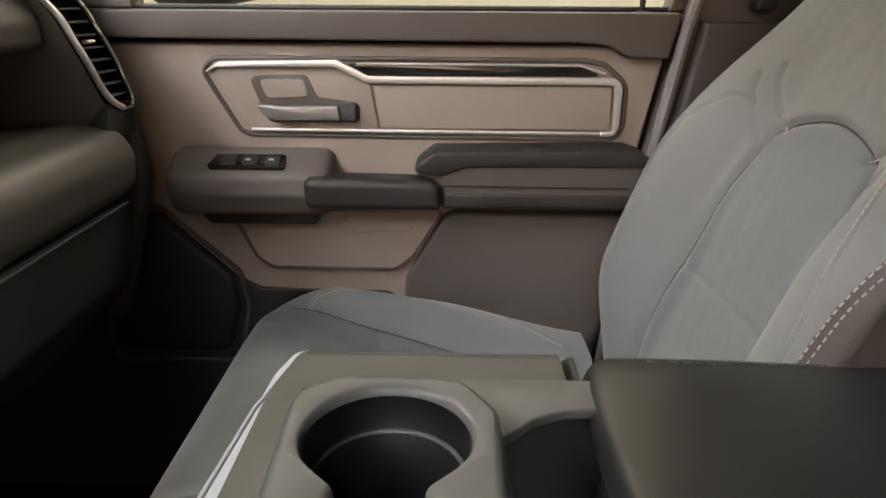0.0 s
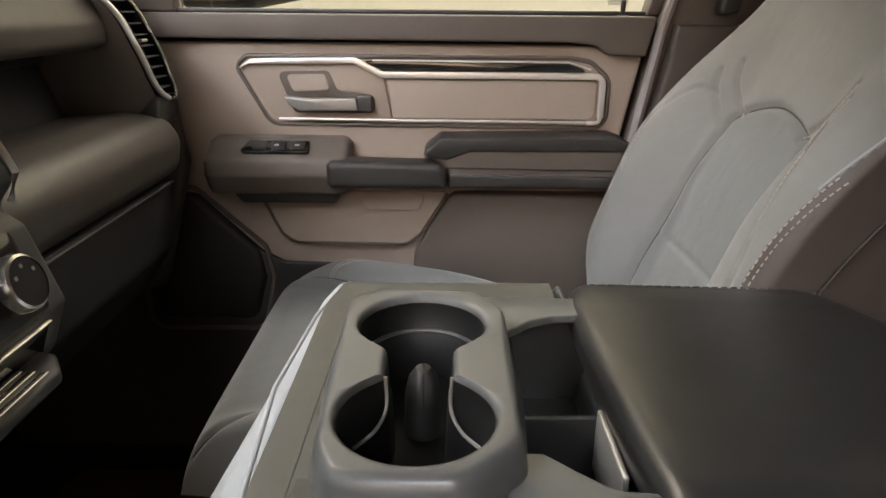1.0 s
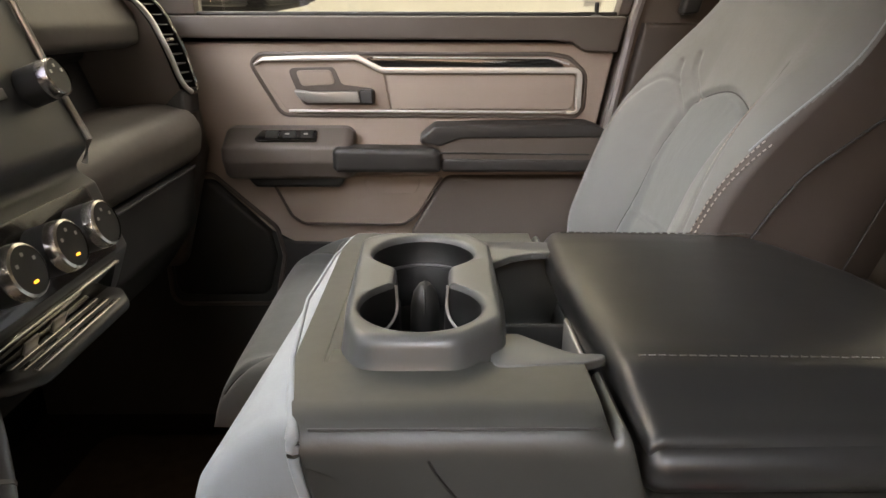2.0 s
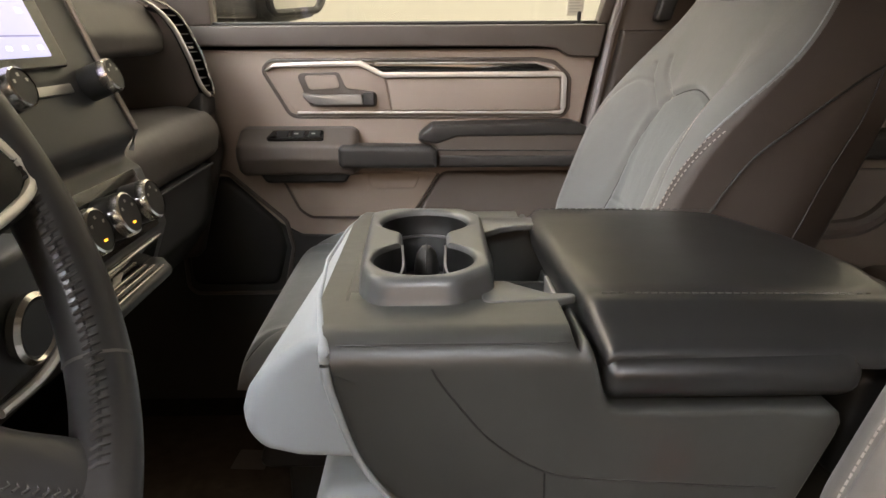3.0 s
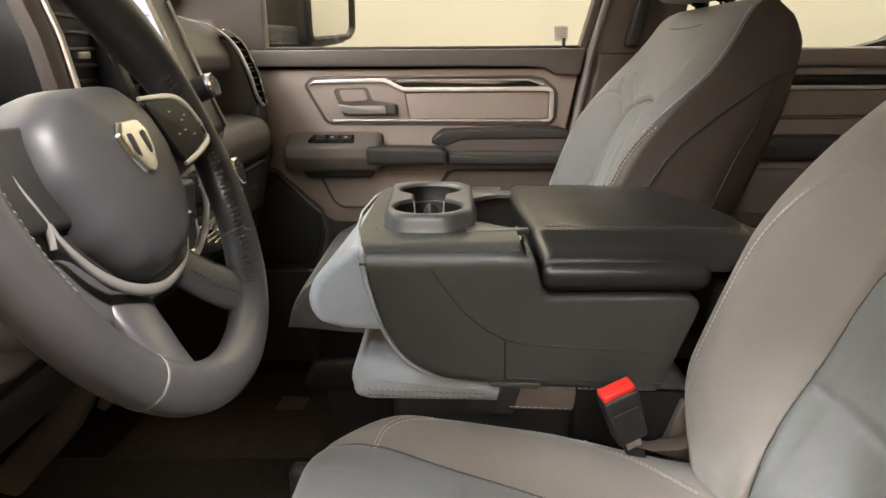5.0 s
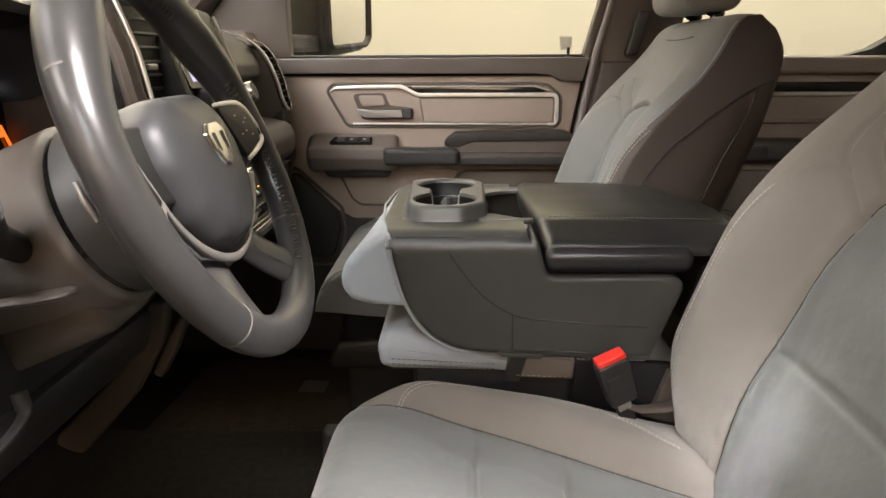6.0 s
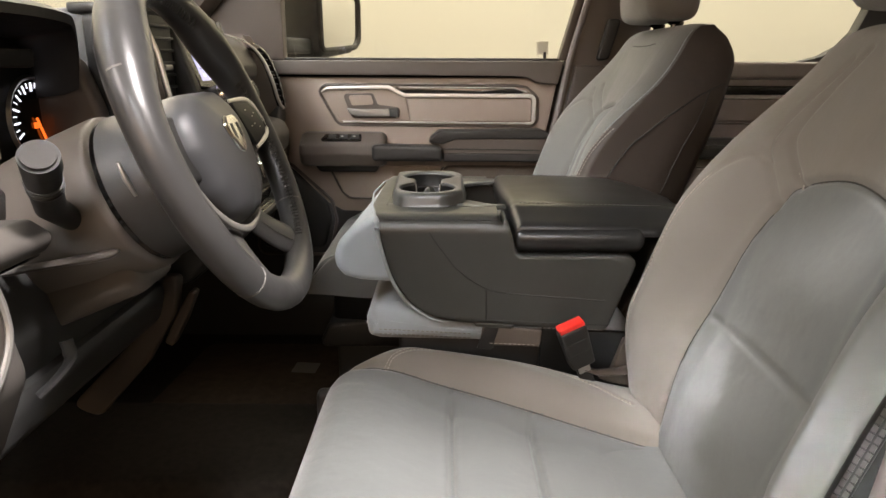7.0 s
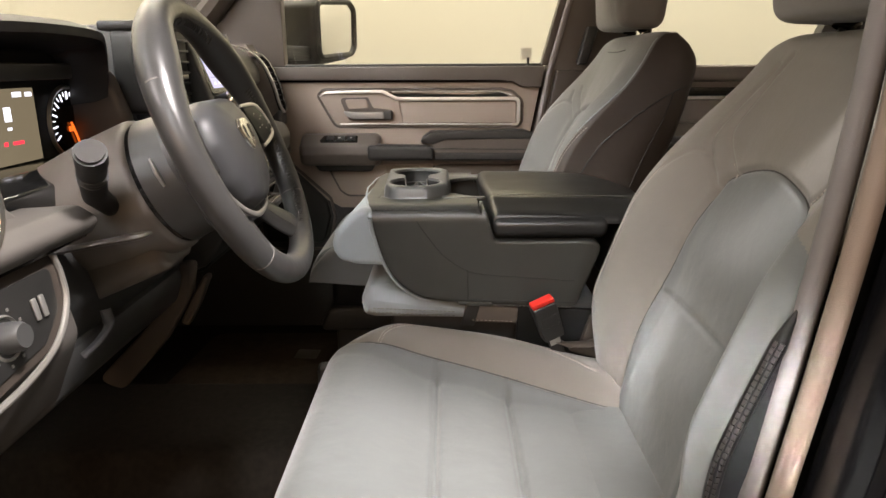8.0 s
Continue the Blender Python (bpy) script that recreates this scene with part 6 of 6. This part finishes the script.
        part("vent_tab", box(-0.408, -0.400, 0.070, 0.098, 0.957, 0.965, 0.002), SILVER, cv)
        part("vent_side", tube([(-0.432, y0 - 0.016, 1.052), (-0.405, y0 - 0.020, 0.98), (-0.387, y0 - 0.018, 0.87)], 0.017, 10, flat=0.8), CHEEK, cv, "taupe vent side")
        part("vent_trim", tube([(-0.418, y0 - 0.002, 1.050), (-0.392, y0 - 0.006, 0.98), (-0.373, y0 - 0.004, 0.87)], 0.0042, 8), SATIN, cv, "silver vent trim")
    # instrument cluster under its hood
    c = thing_part("instrument_cluster", d)
    part("gauge_housing", box(-0.60, -0.565, -0.40, 0.045, 0.82, 1.02, 0.01), PLASTIC, c)
    part("display", box(-0.566, -0.562, -0.215, -0.098, 0.845, 0.950, 0.002), DISPLAY, c, "lit cluster display")
    for x0, x1, z0, z1, mat in ((-0.175, -0.160, 0.905, 0.925, DIAL_LIGHT), (-0.172, -0.163, 0.893, 0.897, DIAL_LIGHT), (-0.165, -0.140, 0.872, 0.877, DISPLAY_RED), (-0.185, -0.177, 0.872, 0.878, DISPLAY_RED), (-0.15, -0.13, 0.938, 0.945, DIAL_LIGHT), (-0.12, -0.105, 0.938, 0.944, DIAL_LIGHT)):
        part("display_mark", box(-0.5625, -0.5612, x0, x1, z0, z1), mat, c)
    for gy in (-0.016, -0.270):
        dial = pose(-0.562, gy, 0.892, 0, 90, 0)
        part("dial_face", lathe([(0, 0.002), (0.052, 0.002), (0.056, 0.0)], 36, m=dial), GLOSS, c)
        part("dial_ring", lathe([(0.053, 0.003), (0.057, 0.005), (0.060, 0.0)], 36, m=dial), SILVER, c, "silver dial ring")
        for q in range(-30, 211, 12):
            c1, s1 = math.cos(radians(q)), math.sin(radians(q))
            big = q % 24 == 18
            part("dial_mark", tube([(-0.559, gy + 0.049 * c1, 0.892 + 0.049 * s1), (-0.559, gy + (0.037 if big else 0.042) * c1, 0.892 + (0.037 if big else 0.042) * s1)], 0.0014 if big else 0.0008, 4), DIAL_LIGHT, c)
        part("needle", tube([(-0.557, gy, 0.892), (-0.557, gy + 0.018, 0.856)], 0.0020, 6), NEEDLE, c, "orange needle")
        part("dial_lamp", box(-0.559, -0.557, gy - 0.006, gy + 0.006, 0.878, 0.886), NEEDLE, c)
    part("cluster_lip", prism(rounded([(-0.60, 0.80), (-0.60, 0.842), (-0.50, 0.846), (-0.455, 0.832), (-0.45, 0.80)], 0.010), "y", -0.42, 0.02, 0.008), GLOSS, c, "gloss black lower lip")
    part("brow", prism(rounded([(-0.30, 0.962), (-0.09, 0.962), (-0.085, 0.985), (-0.30, 0.985)], 0.004), "x", -0.575, -0.505, 0.004), PLASTIC, c, "black brow over the display")
    rows = []
    for xx, zz in ((-0.72, 1.002), (-0.62, 1.030), (-0.53, 1.044), (-0.485, 1.043), (-0.466, 1.034), (-0.468, 1.022), (-0.49, 1.014), (-0.54, 1.008), (-0.62, 0.99)):
        row = []
        for t in np.linspace(-1, 1, 61):
            y = -0.190 + 0.186 * math.sin(t * math.pi / 2) if abs(t) < 0.999 else -0.190 + 0.186 * t
            drop = 0.016 * abs(t) ** 2.2 + 0.120 * max(0.0, abs(t) - 0.62) ** 1.6 / 0.38 ** 1.6 * 0.62
            row.append((xx - 0.030 * abs(t) ** 2, y, zz - drop))
        rows.append(row)
    part("hood", sheet(rows), PAD, c, "black padded hood", 60)
    part("hood_cheek", prism(rounded([(-0.62, 0.80), (-0.62, 1.0), (-0.50, 0.975), (-0.475, 0.90), (-0.47, 0.80)], 0.03), "y", 0.000, 0.034, 0.010), CHEEK, c, "taupe panel beside the gauges")
    part("hood_cheek", prism(rounded([(-0.60, 0.80), (-0.60, 1.0), (-0.47, 0.99), (-0.44, 0.90), (-0.45, 0.80)], 0.03), "y", -0.44, -0.415, 0.008), PLASTIC, c)
    # knob panel between column and centre stack
    kp = thing_part("knob_panel", d)
    part("panel_body", prism(rounded([(-0.02, 0.715), (0.072, 0.718), (0.112, 0.755), (0.118, 0.812), (-0.02, 0.812)], [0, 0.02, 0.03, 0.01, 0]), "x", -0.46, -0.300, 0.008), PLASTIC_GREY, kp)
    line = smooth_path([(-0.292, 0.122, 0.812), (-0.290, 0.117, 0.775), (-0.292, 0.098, 0.738), (-0.296, 0.060, 0.716), (-0.30, 0.010, 0.712)], 6)
    part("panel_trim", tube(line, 0.0042, 8), SATIN, kp, "satin panel trim")
    part("knob_ring", lathe([(0.021, 0.0), (0.026, 0.004), (0.027, 0.010), (0.0235, 0.013), (0.021, 0.010)], 32, m=pose(-0.300, 0.052, 0.757, 0, 90, 0)), CHROME, kp, "chrome ring")
    part("start_knob", lathe([(0, 0.012), (0.020, 0.012), (0.0225, 0.008), (0.0225, 0.0)], 32, m=pose(-0.300, 0.052, 0.757, 0, 90, 0)), PLASTIC, kp, "black start knob")
    # lower dash on the driver's side
    low = rounded([(-0.66, 0.55), (-0.66, 0.84), (-0.45, 0.84), (-0.40, 0.80), (-0.375, 0.68), (-0.42, 0.58)], [0, 0, 0.03, 0.03, 0.04, 0.04])
    part("lower_dash", prism(low, "y", -0.56, -0.385, 0.015), DASH, d, "dark brown switch housing")
    part("column_surround", prism([(p - 0.055, q) for p, q in low], "y", -0.386, 0.14, 0.015), PLASTIC_GREY, d, "dark lower dash beside the column")
    part("ledge", prism(rounded([(-0.50, 0.815), (-0.385, 0.822), (-0.362, 0.806), (-0.372, 0.788), (-0.50, 0.79)], 0.010), "y", -0.55, -0.335, 0.010), DASH, d, "rounded ledge above the switches")
    part("ledge_gap", tube([(-0.386, -0.55, 0.786), (-0.388, -0.335, 0.786)], 0.006, 8), GLOSS, d)
    # lamp switch panel
    p = thing_part("switch_panel", d)
    k = face((-0.372, 0.665), (-0.395, 0.80))
    outer = rounded([(-0.62, 0.006), (-0.455, 0.022), (-0.412, 0.055), (-0.405, 0.118), (-0.62, 0.118)], [0, 0.03, 0.03, 0.015, 0])
    part("panel_frame", on(k, prism(outer, "z", -0.004, 0.008, 0.004)), VINYL_TAUPE, p)
    edge = smooth_path([(-0.60, 0.004), (-0.520, 0.010), (-0.455, 0.026), (-0.417, 0.058), (-0.409, 0.090), (-0.412, 0.116)], 6)
    part("panel_trim", on(k, tube([(q[0], q[1], 0.010) for q in edge], 0.0038, 8)), TRIM, p, "silver panel trim")
    part("panel_face", on(k, prism(rounded([(-0.61, 0.020), (-0.468, 0.034), (-0.432, 0.060), (-0.424, 0.106), (-0.61, 0.106)], [0, 0.02, 0.02, 0.01, 0]), "z", 0.004, 0.0105, 0.001)), PLASTIC, p, "black switch face")
    part("lamp_knob", lathe([(0, 0.030), (0.012, 0.030), (0.0145, 0.026), (0.016, 0.010)], 24, m=k @ pose(-0.522, 0.062, 0)), PLASTIC_GREY, p, "grey lamp knob")
    part("knob_ring", lathe([(0.019, 0.010), (0.021, 0.013), (0.0235, 0.010)], 24, m=k @ pose(-0.522, 0.062, 0)), SILVER, p, "silver knob ring")
    for q in range(20, 360, 40):
        part("knob_mark", on(k, box(-0.5235 + 0.028 * math.cos(radians(q)), -0.5205 + 0.028 * math.cos(radians(q)), 0.0605 + 0.028 * math.sin(radians(q)), 0.0635 + 0.028 * math.sin(radians(q)), 0.010, 0.0115)), SILVER, p)
    for q in range(2):
        part("dimmer", on(k, box(-0.474 + 0.013 * q, -0.466 + 0.013 * q, 0.060, 0.084, 0.010, 0.014, 0.002)), SILVER, p)
    dv = thing_part("door_side_vent", d)
    part("vent_ring", tube([(-0.375, -0.545 + 0.050 * math.cos(q), 0.850 + 0.050 * math.sin(q)) for q in np.linspace(0, 2 * math.pi, 28, endpoint=False)], 0.006, 8, True, up=(1, 0, 0)), CHROME, dv, "chrome vent ring")
    part("vent_well", lathe([(0, -0.01), (0.048, -0.01), (0.05, 0.0)], 28, m=pose(-0.378, -0.545, 0.850, 0, 90, 0)), PLASTIC, dv)
    part("knee_panel", prism(rounded([(-0.66, 0.62), (-0.44, 0.62), (-0.46, 0.55), (-0.55, 0.49), (-0.66, 0.47)], 0.03), "y", -0.50, 0.10, 0.02), PLASTIC_GREY, d, "dark grey knee panel")
    part("release_handle", tube(smooth_path([(-0.402, -0.283, 0.668), (-0.398, -0.287, 0.648), (-0.408, -0.298, 0.630), (-0.424, -0.312, 0.614)], 5), 0.008, 10, flat=0.6), PLASTIC_GREY, d, "grey release handle")
    part("side_brace", prism(rounded([(-0.450, 0.622), (-0.424, 0.622), (-0.436, 0.556), (-0.494, 0.464), (-0.590, 0.360), (-0.640, 0.380), (-0.530, 0.490), (-0.476, 0.560)], [0.006, 0.01, 0.03, 0.03, 0.02, 0.02, 0.03, 0.02]), "y", 0.085, 0.115, 0.008), CHEEK, d, "taupe brace beside the pedals")
    part("side_brace", prism(rounded([(-0.412, 0.594), (-0.402, 0.590), (-0.424, 0.540), (-0.452, 0.490), (-0.466, 0.498), (-0.440, 0.548)], 0.006), "y", 0.098, 0.125, 0.005), CHEEK, d, "thin taupe brace")
    return d


dashboard()


def floor_things():
    m = thing("floor_mat", "dark brown carpet mat in the driver's footwell", "mat")
    part("mat", prism(rounded([(-0.75, -0.40), (-0.10, -0.42), (-0.08, 0.05), (-0.72, 0.05)], 0.05), "z", 0.099, 0.112, 0.004), MAT_RUBBER, m)
    m = thing("floor_mat", "dark brown carpet mat in the passenger's footwell", "mat")
    part("mat", prism(rounded([(-0.75, 0.52), (-0.15, 0.50), (-0.15, 0.98), (-0.72, 0.98)], 0.05), "z", 0.099, 0.112, 0.004), MAT_RUBBER, m)
    tag = thing("paper_tag", "small tan paper tag lying on the passenger floor mat", "tag")
    part("paper", prism(rounded([(-0.42, 0.775), (-0.350, 0.770), (-0.345, 0.835), (-0.415, 0.840)], 0.004), "z", 0.112, 0.1135), PANEL_DARK, tag)
    b = thing("seat_rail_cover", "black plastic rail cover beside the driver's seat", "rail")
    part("rail", box(-0.20, 0.38, 0.065, 0.095, 0.20, 0.42, 0.010), PLASTIC, b)
    part("rail_foot", box(-0.22, -0.14, 0.06, 0.10, 0.095, 0.22, 0.010), PLASTIC, b)


floor_things()


def windscreen():
    w = thing("window_1", "clear windscreen above the dashboard", "window", kind="structure")
    bm = bmesh.new()
    rows = [[(-0.88 - 0.02 * (1 - t * t), 0.28 + 0.78 * t, 0.99) for t in (-1, -0.5, 0, 0.5, 1)], [(-0.30 - 0.03 * (1 - t * t), 0.28 + 0.70 * t, 1.53) for t in (-1, -0.5, 0, 0.5, 1)]]
    sheet(rows, bm=bm)
    sheet([[(x - 0.003, y, z + 0.003) for x, y, z in row] for row in rows], bm=bm)
    edge = [e for e in bm.edges if len(e.link_faces) == 1]
    bmesh.ops.bridge_loops(bm, edges=edge)
    o = part("pane", bm, GLASS, w)
    o.visible_shadow = False


windscreen()
